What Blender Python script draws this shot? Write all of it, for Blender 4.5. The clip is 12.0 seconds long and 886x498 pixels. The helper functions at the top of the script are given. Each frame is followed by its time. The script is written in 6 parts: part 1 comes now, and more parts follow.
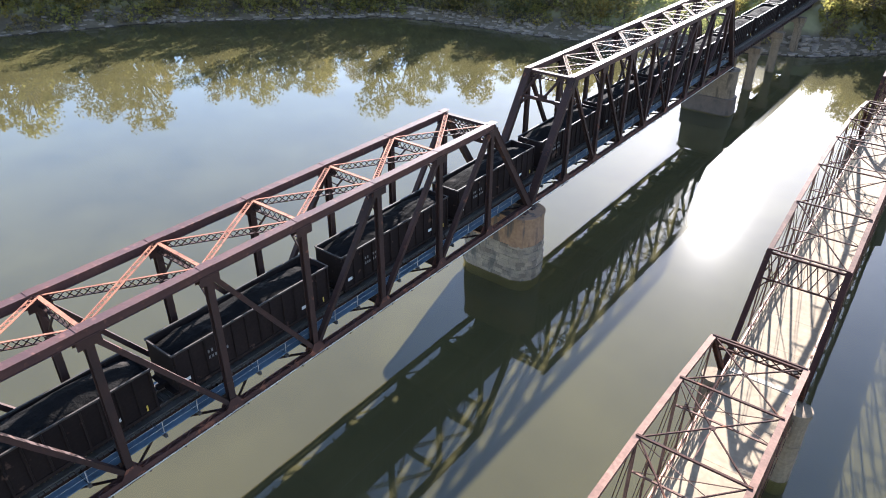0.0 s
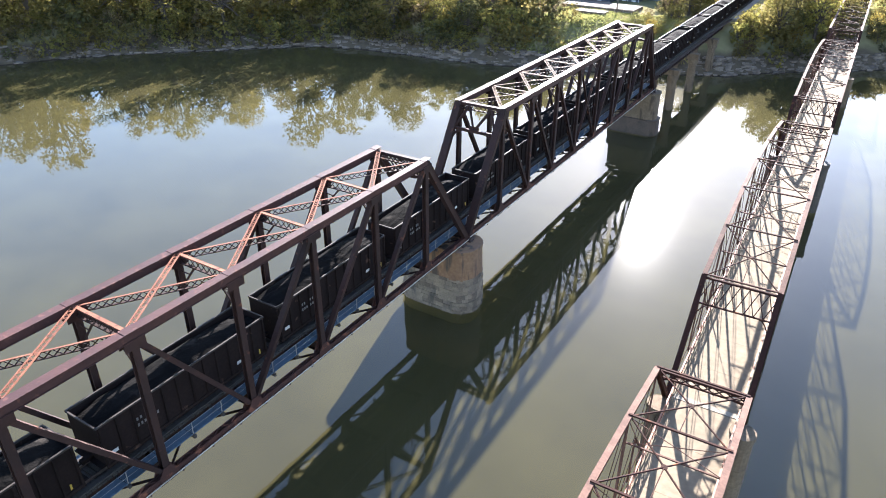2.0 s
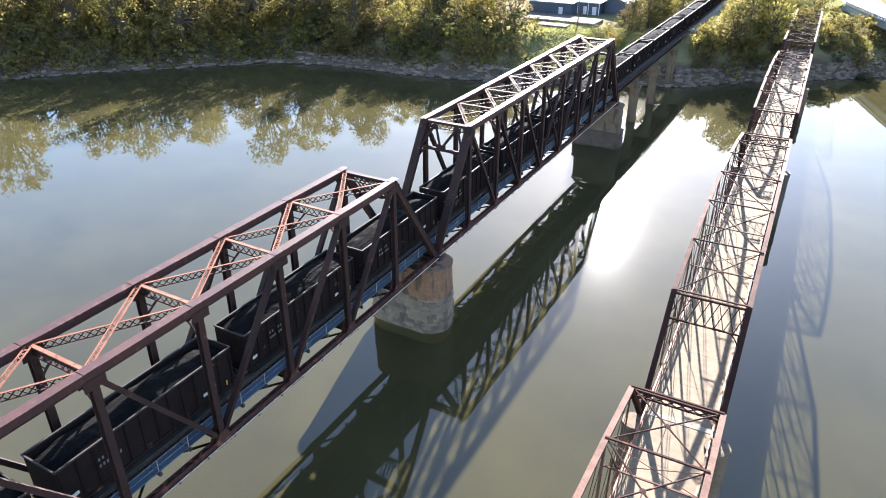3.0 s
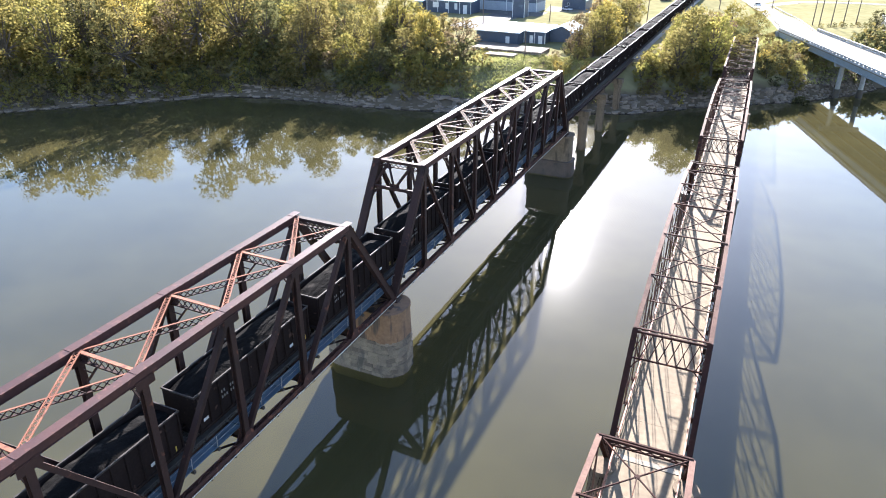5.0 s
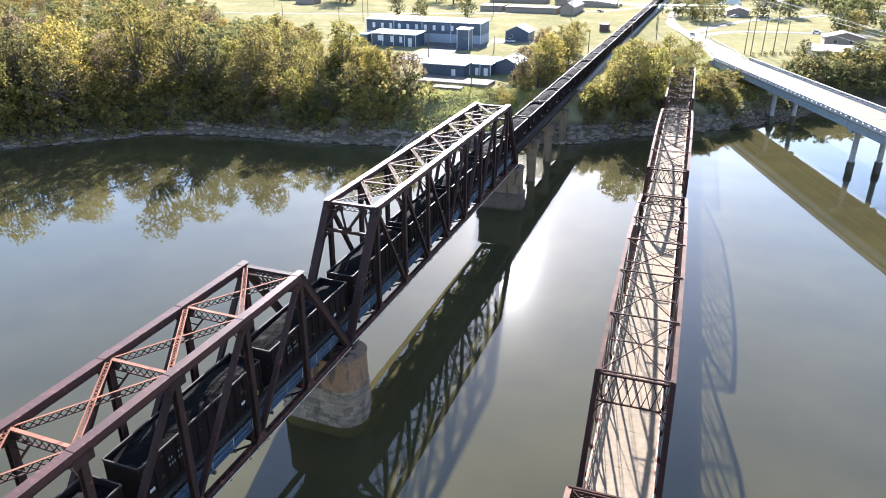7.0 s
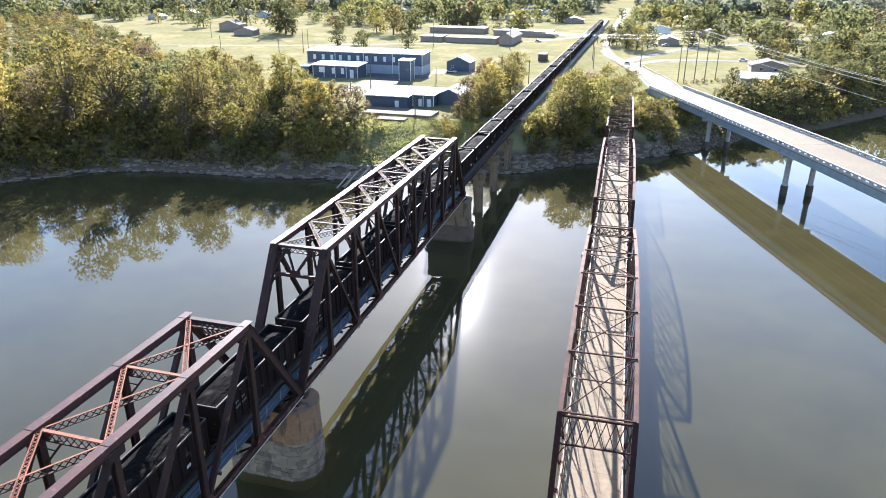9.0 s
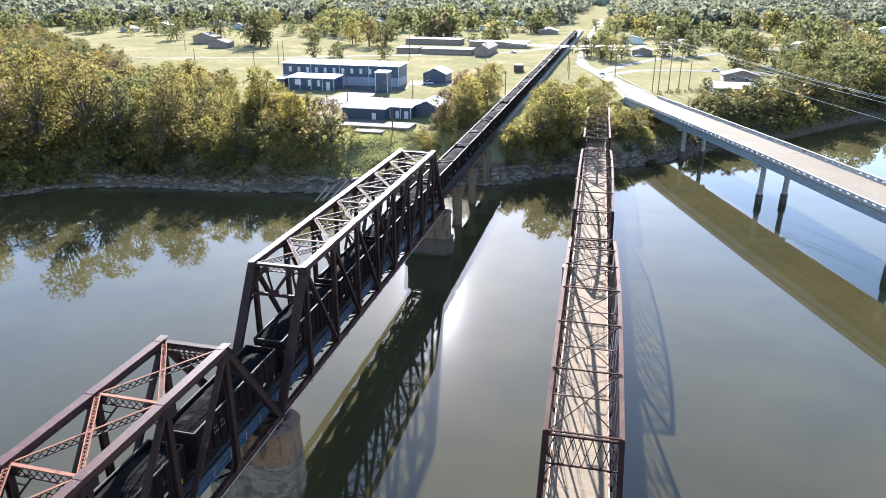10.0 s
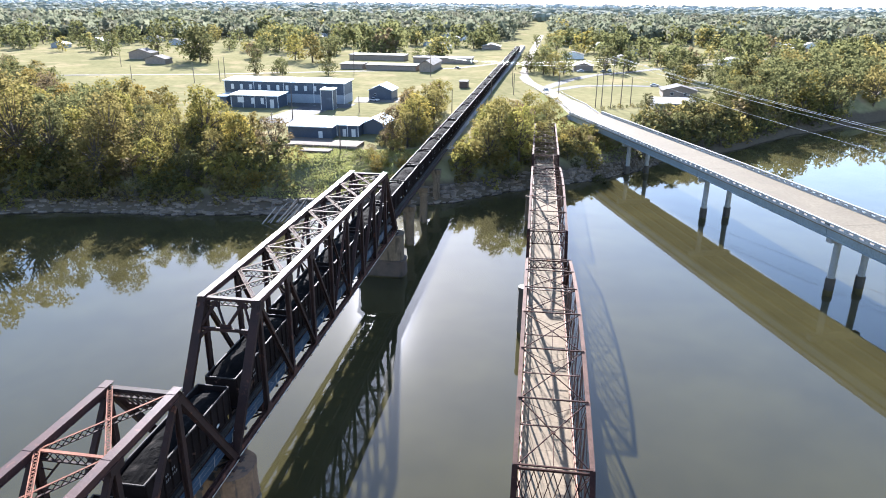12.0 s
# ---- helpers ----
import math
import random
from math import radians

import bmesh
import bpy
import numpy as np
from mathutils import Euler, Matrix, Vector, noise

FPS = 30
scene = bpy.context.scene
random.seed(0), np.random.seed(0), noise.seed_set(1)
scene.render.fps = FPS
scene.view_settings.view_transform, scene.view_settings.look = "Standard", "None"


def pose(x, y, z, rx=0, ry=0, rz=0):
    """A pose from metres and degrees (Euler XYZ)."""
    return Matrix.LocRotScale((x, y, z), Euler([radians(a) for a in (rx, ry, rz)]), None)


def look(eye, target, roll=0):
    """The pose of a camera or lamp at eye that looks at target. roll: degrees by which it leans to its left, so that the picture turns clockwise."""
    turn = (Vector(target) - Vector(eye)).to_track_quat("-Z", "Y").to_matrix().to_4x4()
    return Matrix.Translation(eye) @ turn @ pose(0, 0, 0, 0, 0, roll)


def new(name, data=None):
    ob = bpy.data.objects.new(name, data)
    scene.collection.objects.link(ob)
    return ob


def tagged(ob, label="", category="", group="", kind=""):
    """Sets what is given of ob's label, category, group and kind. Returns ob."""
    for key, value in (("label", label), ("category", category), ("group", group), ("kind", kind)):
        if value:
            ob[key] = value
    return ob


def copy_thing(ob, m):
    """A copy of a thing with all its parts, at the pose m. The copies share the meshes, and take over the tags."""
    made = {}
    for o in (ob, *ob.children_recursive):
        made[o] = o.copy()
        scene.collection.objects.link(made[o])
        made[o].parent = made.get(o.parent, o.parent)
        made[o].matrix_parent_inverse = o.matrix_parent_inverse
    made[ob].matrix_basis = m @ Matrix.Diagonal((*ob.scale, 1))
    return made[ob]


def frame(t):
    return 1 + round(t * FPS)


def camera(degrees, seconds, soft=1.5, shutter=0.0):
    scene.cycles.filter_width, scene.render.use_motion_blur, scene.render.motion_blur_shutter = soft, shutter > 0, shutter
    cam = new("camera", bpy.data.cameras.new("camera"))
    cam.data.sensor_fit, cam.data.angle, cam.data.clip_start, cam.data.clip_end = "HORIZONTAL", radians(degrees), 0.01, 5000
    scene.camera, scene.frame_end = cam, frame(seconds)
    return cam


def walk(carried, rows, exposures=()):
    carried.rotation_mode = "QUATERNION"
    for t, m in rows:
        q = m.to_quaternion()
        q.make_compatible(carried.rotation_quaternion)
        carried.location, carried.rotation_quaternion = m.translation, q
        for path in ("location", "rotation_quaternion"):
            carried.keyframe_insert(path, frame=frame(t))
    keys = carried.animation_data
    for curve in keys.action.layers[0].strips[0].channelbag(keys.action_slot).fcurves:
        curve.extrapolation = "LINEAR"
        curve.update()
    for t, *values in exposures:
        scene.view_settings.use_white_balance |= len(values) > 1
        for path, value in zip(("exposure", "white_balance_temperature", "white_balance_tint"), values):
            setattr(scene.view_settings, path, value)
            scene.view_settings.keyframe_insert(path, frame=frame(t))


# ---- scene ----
cam = camera(65.1, 12.0, soft=1.0)
PATH = [
    (0, (38.34, -36.965, 43.468), (37.289, -35.608, 42.441), 0.2),
    (0.5, (38.093, -36.615, 43.649), (37.061, -35.237, 42.632), 0.2),
    (1, (37.767, -36.3, 43.85), (36.767, -34.888, 42.847), 0.2),
    (1.5, (37.447, -35.961, 44.067), (36.487, -34.512, 43.079), 0.3),
    (2, (37.126, -35.562, 44.299), (36.207, -34.077, 43.325), 0.3),
    (2.5, (36.825, -35.126, 44.512), (35.946, -33.607, 43.552), 0.2),
    (3, (36.472, -34.741, 44.733), (35.624, -33.196, 43.788), 0.3),
    (5, (35.286, -32.936, 45.722), (34.54, -31.305, 44.838), 0.3),
    (5.5, (34.958, -32.496, 45.927), (34.24, -30.843, 45.061), 0.3),
    (6, (34.662, -32.074, 46.143), (33.972, -30.4, 45.294), 0.4),
    (6.5, (34.366, -31.629, 46.335), (33.704, -29.935, 45.504), 0.3),
    (7, (34.042, -31.229, 46.489), (33.413, -29.513, 45.677), 0.3),
    (9, (32.733, -29.453, 47.138), (32.242, -27.661, 46.397), 0.4),
    (9.5, (32.527, -29.028, 47.275), (32.063, -27.223, 46.55), 0.3),
    (10, (32.203, -28.599, 47.48), (31.77, -26.782, 46.766), 0.3),
    (10.5, (31.87, -28.183, 47.756), (31.471, -26.354, 47.05), 0.4),
    (11, (31.489, -27.761, 48.022), (31.128, -25.921, 47.326), 0.5),
    (11.5, (31.064, -27.332, 48.207), (30.741, -25.482, 47.52), 0.6),
    (12, (30.56, -26.877, 48.282), (30.274, -25.017, 47.605), 0.6),
]
walk(cam, [(t, look(eye, target, roll)) for t, eye, target, roll in PATH], [(0, 3.08, 5880, 15), (6, 2.85, 5800, 16), (12, 2.55, 5600, 15)])

# ---- light ----
SUN_AZ, SUN_EL = radians(-14.0), radians(23.7)
world = bpy.data.worlds.new("world")
scene.world = world
world.use_nodes = True
wn = world.node_tree
sky = wn.nodes.new("ShaderNodeTexSky")
sky.sky_type, sky.sun_disc = "NISHITA", False
sky.sun_elevation, sky.sun_rotation = SUN_EL, SUN_AZ
sky.air_density, sky.dust_density, sky.ozone_density = 1.0, 0.3, 0.2
wn.nodes["Background"].inputs["Strength"].default_value = 0.067
wn.links.new(sky.outputs["Color"], wn.nodes["Background"].inputs["Color"])
sun_way = Vector((math.sin(SUN_AZ) * math.cos(SUN_EL), math.cos(SUN_AZ) * math.cos(SUN_EL), math.sin(SUN_EL)))
sun_data = bpy.data.lights.new("sun", "SUN")
sun_data.energy, sun_data.angle, sun_data.color = 5.0, radians(0.53), (1.0, 0.93, 0.82)
sun = new("sun", sun_data)
sun.matrix_world = look(sun_way * 400, (0, 0, 0))


# ---- materials ----
def material(name, base, second=None, rough=0.7, metal=0.0, scale=1.0, fine=8.0, bump=0.0, bump_scale=20.0,
             spot=None, spot_scale=2.0, spot_at=0.62, vary=0.0, spec=0.5, island=False, stretch=1.0):
    """Base colour varied at two scales, patches of a third colour, fine relief."""
    mat = bpy.data.materials.new(name)
    mat.use_nodes = True
    nt = mat.node_tree
    b = nt.nodes["Principled BSDF"]
    b.inputs["Roughness"].default_value, b.inputs["Metallic"].default_value = rough, metal
    b.inputs["Specular IOR Level"].default_value = spec
    geo = nt.nodes.new("ShaderNodeNewGeometry")
    second = second or tuple(0.7 * c for c in base)

    def noise_node(sc, detail=5.0):
        n = nt.nodes.new("ShaderNodeTexNoise")
        n.inputs["Scale"].default_value, n.inputs["Detail"].default_value = sc, detail
        nt.links.new(geo.outputs["Position"], n.inputs["Vector"])
        return n

    def ramp(src, lo, hi):
        r = nt.nodes.new("ShaderNodeMapRange")
        r.inputs["From Min"].default_value, r.inputs["From Max"].default_value = lo, hi
        nt.links.new(src, r.inputs["Value"])
        return r.outputs["Result"]

    def mix(fac, a, c):
        m = nt.nodes.new("ShaderNodeMix")
        m.data_type = "RGBA"
        nt.links.new(fac, m.inputs["Factor"])
        for k, col in (("A", a), ("B", c)):
            sock = [s for s in m.inputs if s.name == k and s.type == "RGBA"][0]
            if isinstance(col, tuple):
                sock.default_value = (*col, 1)
            else:
                nt.links.new(col, sock)
        return [s for s in m.outputs if s.type == "RGBA"][0]

    n1, n2 = noise_node(scale), noise_node(scale * fine)
    col = mix(ramp(n1.outputs["Fac"], 0.35, 0.65), base, second)
    col = mix(ramp(n2.outputs["Fac"], 0.3, 1.1), col, tuple(0.55 * c for c in second))
    if spot:
        n3 = noise_node(spot_scale, 6.0)
        if stretch != 1.0:
            mp = nt.nodes.new("ShaderNodeMapping")
            mp.inputs["Scale"].default_value = (1.0, 1.0, stretch)
            nt.links.new(geo.outputs["Position"], mp.inputs["Vector"])
            nt.links.new(mp.outputs["Vector"], n3.inputs["Vector"])
        col = mix(ramp(n3.outputs["Fac"], spot_at, spot_at + 0.08), col, spot)
    if vary or island:
        hsv = nt.nodes.new("ShaderNodeHueSaturation")
        rnd = geo.outputs["Random Per Island"] if island else nt.nodes.new("ShaderNodeObjectInfo").outputs["Random"]
        r = nt.nodes.new("ShaderNodeMapRange")
        r.inputs["To Min"].default_value, r.inputs["To Max"].default_value = 1 - vary, 1 + vary
        nt.links.new(rnd, r.inputs["Value"])
        nt.links.new(r.outputs["Result"], hsv.inputs["Value"])
        nt.links.new(col, hsv.inputs["Color"])
        col = hsv.outputs["Color"]
    nt.links.new(col, b.inputs["Base Color"])
    if bump:
        bn = nt.nodes.new("ShaderNodeBump")
        bn.inputs["Strength"].default_value, bn.inputs["Distance"].default_value = bump, 0.05
        nt.links.new(noise_node(bump_scale).outputs["Fac"], bn.inputs["Height"])
        nt.links.new(bn.outputs["Normal"], b.inputs["Normal"])
    return mat


def leaf_material(name, base, second):
    """Leaves that let light through, each crown and each leaf cluster a little different."""
    mat = bpy.data.materials.new(name)
    mat.use_nodes = True
    nt = mat.node_tree
    nt.nodes.remove(nt.nodes["Principled BSDF"])
    out = nt.nodes["Material Output"]
    info, geo = nt.nodes.new("ShaderNodeObjectInfo"), nt.nodes.new("ShaderNodeNewGeometry")
    m = nt.nodes.new("ShaderNodeMix")
    m.data_type = "RGBA"
    socks = [s for s in m.inputs if s.type == "RGBA"]
    socks[0].default_value, socks[1].default_value = (*base, 1), (*second, 1)
    nt.links.new(geo.outputs["Random Per Island"], m.inputs["Factor"])
    hsv = nt.nodes.new("ShaderNodeHueSaturation")
    for src, sock, lo, hi in ((info.outputs["Random"], "Value", 0.75, 1.25), (info.outputs["Random"], "Hue", 0.492, 0.508)):
        r = nt.nodes.new("ShaderNodeMapRange")
        r.inputs["To Min"].default_value, r.inputs["To Max"].default_value = lo, hi
        nt.links.new(src, r.inputs["Value"])
        nt.links.new(r.outputs["Result"], hsv.inputs[sock])
    nt.links.new([s for s in m.outputs if s.type == "RGBA"][0], hsv.inputs["Color"])
    d, tr = nt.nodes.new("ShaderNodeBsdfDiffuse"), nt.nodes.new("ShaderNodeBsdfTranslucent")
    mix = nt.nodes.new("ShaderNodeMixShader")
    mix.inputs[0].default_value = 0.5
    nt.links.new(hsv.outputs["Color"], d.inputs["Color"])
    nt.links.new(hsv.outputs["Color"], tr.inputs["Color"])
    nt.links.new(d.outputs[0], mix.inputs[1])
    nt.links.new(tr.outputs[0], mix.inputs[2])
    nt.links.new(mix.outputs[0], out.inputs["Surface"])
    return mat


def water_material():
    """The smooth skin of the river, which lets some light down to its silt, with patches ruffled by the breeze."""
    mat = bpy.data.materials.new("water")
    mat.use_nodes = True
    nt = mat.node_tree
    b = nt.nodes["Principled BSDF"]
    b.inputs["Base Color"].default_value, b.inputs["Roughness"].default_value, b.inputs["IOR"].default_value = (0, 0, 0, 1), 0.022, 1.42
    clear, both = nt.nodes.new("ShaderNodeBsdfTransparent"), nt.nodes.new("ShaderNodeAddShader")
    clear.inputs["Color"].default_value = (0.28, 0.28, 0.28, 1)
    nt.links.new(clear.outputs[0], both.inputs[0])
    nt.links.new(b.outputs[0], both.inputs[1])
    nt.links.new(both.outputs[0], nt.nodes["Material Output"].inputs["Surface"])
    b.inputs["Coat Weight"].default_value, b.inputs["Coat Roughness"].default_value, b.inputs["Coat IOR"].default_value = 0.02, 0.14, 1.33
    geo = nt.nodes.new("ShaderNodeNewGeometry")
    mp = nt.nodes.new("ShaderNodeMapping")
    mp.inputs["Scale"].default_value = (1.0, 0.5, 1.0)
    mp.inputs["Rotation"].default_value = (0, 0, radians(25))
    nt.links.new(geo.outputs["Position"], mp.inputs["Vector"])
    wind = nt.nodes.new("ShaderNodeTexNoise")
    wind.inputs["Scale"].default_value, wind.inputs["Detail"].default_value = 0.013, 2.0
    nt.links.new(mp.outputs["Vector"], wind.inputs["Vector"])
    prev = None
    for sc, lo, hi in ((0.3, 0.0015, 0.005), (1.7, 0.0002, 0.0014)):
        n = nt.nodes.new("ShaderNodeTexNoise")
        n.inputs["Scale"].default_value, n.inputs["Detail"].default_value = sc, 2.0
        nt.links.new(mp.outputs["Vector"], n.inputs["Vector"])
        ruffle = nt.nodes.new("ShaderNodeMapRange")
        for key, value in (("From Min", 0.42), ("From Max", 0.72), ("To Min", lo), ("To Max", hi)):
            ruffle.inputs[key].default_value = value
        nt.links.new(wind.outputs["Fac"], ruffle.inputs["Value"])
        bn = nt.nodes.new("ShaderNodeBump")
        bn.inputs["Strength"].default_value = 1.0
        nt.links.new(ruffle.outputs["Result"], bn.inputs["Distance"])
        nt.links.new(n.outputs["Fac"], bn.inputs["Height"])
        if prev:
            nt.links.new(prev.outputs["Normal"], bn.inputs["Normal"])
        prev = bn
    nt.links.new(prev.outputs["Normal"], b.inputs["Normal"])
    return mat


STEEL = material("weathered_black_steel", (0.024, 0.015, 0.014), (0.042, 0.021, 0.0175), rough=0.68, spec=0.18, scale=0.5, fine=9, bump=0.25, bump_scale=9, spot=(0.11, 0.043, 0.026), spot_scale=1.1, spot_at=0.64, vary=0.12)
LOWSTEEL = material("rust_stained_steel", (0.05, 0.0265, 0.0235), (0.078, 0.036, 0.028), rough=0.7, spec=0.15, scale=0.5, fine=9, bump=0.25, bump_scale=9, spot=(0.15, 0.06, 0.038), spot_scale=1.2, spot_at=0.57, vary=0.12)
CHORD = material("rust_red_steel", (0.05, 0.025, 0.024), (0.07, 0.032, 0.027), rough=0.5, spec=0.22, scale=0.4, fine=10, bump=0.3, bump_scale=8, spot=(0.1, 0.045, 0.036), spot_scale=2.2, spot_at=0.6, vary=0.1)
# rust, with the sun on upward faces put into its bright colour
SUNRUST = material("sunlit_rust_steel", (0.27, 0.12, 0.075), (0.19, 0.08, 0.053), rough=0.75, spec=0.1, scale=0.7, fine=9, bump=0.2, bump_scale=12, spot=(0.11, 0.05, 0.038), spot_scale=1.6, spot_at=0.58, vary=0.15)
TANRUST = material("tan_rust_steel", (0.2, 0.135, 0.095), (0.15, 0.098, 0.07), rough=0.75, spec=0.1, scale=0.7, fine=9, bump=0.2, bump_scale=12, spot=(0.1, 0.06, 0.045), spot_scale=1.6, spot_at=0.6, vary=0.15)
ROADSTEEL = material("rust_brown_steel", (0.15, 0.086, 0.064), (0.092, 0.052, 0.04), rough=0.8, spec=0.08, scale=0.6, fine=8, bump=0.2, bump_scale=10, spot=(0.12, 0.068, 0.052), spot_scale=3.0, spot_at=0.58, vary=0.15)
DARKSTEEL = material("dark_brown_steel", (0.055, 0.025, 0.019), (0.037, 0.019, 0.016), rough=0.8, spec=0.05, scale=0.6, fine=8, spot=(0.15, 0.06, 0.03), spot_scale=1.3, spot_at=0.62, vary=0.1)
RAILRUST = material("orange_rust_rail", (0.36, 0.14, 0.055), (0.24, 0.1, 0.06), rough=0.7, scale=0.8, fine=7, vary=0.1)
WALKBLUE = material("blue_grey_grating", (0.075, 0.12, 0.165), (0.062, 0.1, 0.14), rough=0.45, scale=1.0, fine=8, spot=(0.05, 0.08, 0.12), spot_scale=1.5, spot_at=0.68)
PIPE = material("galvanised_pipe", (0.47, 0.43, 0.37), (0.36, 0.33, 0.28), rough=0.4, metal=0.3, scale=2)
CARPAINT = material("dusty_black_car_paint", (0.021, 0.0142, 0.0128), (0.016, 0.0112, 0.0104), rough=0.85, spec=0.08, scale=0.5, fine=9, spot=(0.1, 0.06, 0.045), spot_scale=0.9, spot_at=0.66, vary=0.2)
CARRAIL = material("worn_car_top_rail", (0.04, 0.032, 0.028), (0.028, 0.023, 0.02), spec=0.25, rough=0.7, scale=1, vary=0.15)
COAL = material("coal", (0.007, 0.0066, 0.0064), (0.011, 0.0102, 0.0098), spec=0.03, rough=0.95, scale=1.1, fine=12, bump=1.0, bump_scale=7, spot=(0.032, 0.028, 0.025), spot_scale=0.55, spot_at=0.6)
WHITEPAINT = material("white_stencil_paint", (0.6, 0.6, 0.58), (0.5, 0.5, 0.48), rough=0.7, scale=3)
STENCIL = material("faded_stencil_paint", (0.2, 0.19, 0.18), (0.13, 0.12, 0.115), rough=0.8, scale=3)
YELLOWPAINT = material("yellow_reflector", (0.55, 0.38, 0.05), (0.5, 0.35, 0.05), rough=0.5, scale=3)
WOODTIE = material("creosoted_timber", (0.05, 0.042, 0.036), (0.035, 0.03, 0.027), rough=0.85, scale=1.2, bump=0.4, bump_scale=10)
RAILSTEEL = material("rail_steel", (0.2, 0.15, 0.12), (0.14, 0.1, 0.08), rough=0.4, metal=0.6, scale=2)
BALLAST = material("grey_ballast", (0.26, 0.235, 0.21), (0.2, 0.18, 0.16), rough=0.9, scale=0.6, fine=12, bump=1.0, bump_scale=8)
STONE = material("limestone_block", (0.235, 0.185, 0.132), (0.155, 0.122, 0.09), rough=0.9, scale=0.9, fine=7, bump=0.8, bump_scale=5, spot=(0.09, 0.078, 0.062), spot_scale=0.8, spot_at=0.55, vary=0.3, stretch=0.35)
PIERCONC = material("stained_pier_concrete", (0.27, 0.155, 0.08), (0.2, 0.115, 0.065), rough=0.88, scale=0.5, fine=6, bump=0.4, bump_scale=5, spot=(0.075, 0.055, 0.042), spot_scale=1.1, spot_at=0.52, stretch=0.12)
TANCONC = material("tan_pier_concrete", (0.2, 0.15, 0.102), (0.155, 0.118, 0.082), spec=0.1, rough=0.9, scale=0.5, fine=7, bump=0.4, bump_scale=5, spot=(0.085, 0.065, 0.048), spot_scale=1.0, spot_at=0.55, stretch=0.2)
DARKBASE = material("dark_brown_base", (0.1, 0.07, 0.052), (0.075, 0.054, 0.042), rough=0.75, scale=0.7, fine=6, bump=0.3, bump_scale=4, spot=(0.05, 0.038, 0.03), spot_scale=0.8, spot_at=0.58)
MORTAR = material("dark_mortar", (0.07, 0.06, 0.05), (0.05, 0.045, 0.04), rough=0.95, scale=1)
CONC = material("old_concrete", (0.3, 0.265, 0.22), (0.23, 0.205, 0.17), rough=0.85, scale=0.25, fine=8, bump=0.3, bump_scale=5, spot=(0.2, 0.18, 0.15), spot_scale=0.5, spot_at=0.63)
DARKCONC = material("wet_stained_concrete", (0.06, 0.052, 0.045), (0.09, 0.075, 0.06), rough=0.7, scale=0.8, fine=7)
DECK = material("pale_bridge_deck", (0.235, 0.183, 0.125), (0.19, 0.15, 0.103), spec=0.1, rough=0.9, scale=0.18, fine=10, bump=0.2, bump_scale=6, spot=(0.17, 0.13, 0.09), spot_scale=0.5, spot_at=0.64)
HWYDECK = material("highway_concrete", (0.19, 0.162, 0.118), (0.165, 0.14, 0.104), spec=0.08, rough=0.9, scale=0.12, fine=14, spot=(0.15, 0.125, 0.095), spot_scale=0.25, spot_at=0.62)
HWYCONC = material("grey_bridge_concrete", (0.38, 0.38, 0.37), (0.31, 0.315, 0.31), rough=0.8, scale=0.2, fine=9, spot=(0.28, 0.28, 0.275), spot_scale=0.5, spot_at=0.64)
GIRDER = material("grey_green_girder", (0.22, 0.27, 0.29), (0.18, 0.22, 0.24), rough=0.6, scale=0.3)
BARK = material("bark", (0.1, 0.08, 0.06), (0.07, 0.055, 0.043), rough=0.9, scale=2, bump=0.5, bump_scale=8)
WATER = water_material()
MURK = material("river_silt", (0.52, 0.46, 0.19), (0.46, 0.41, 0.19), rough=1.0, scale=0.02, fine=4, spec=0.0)


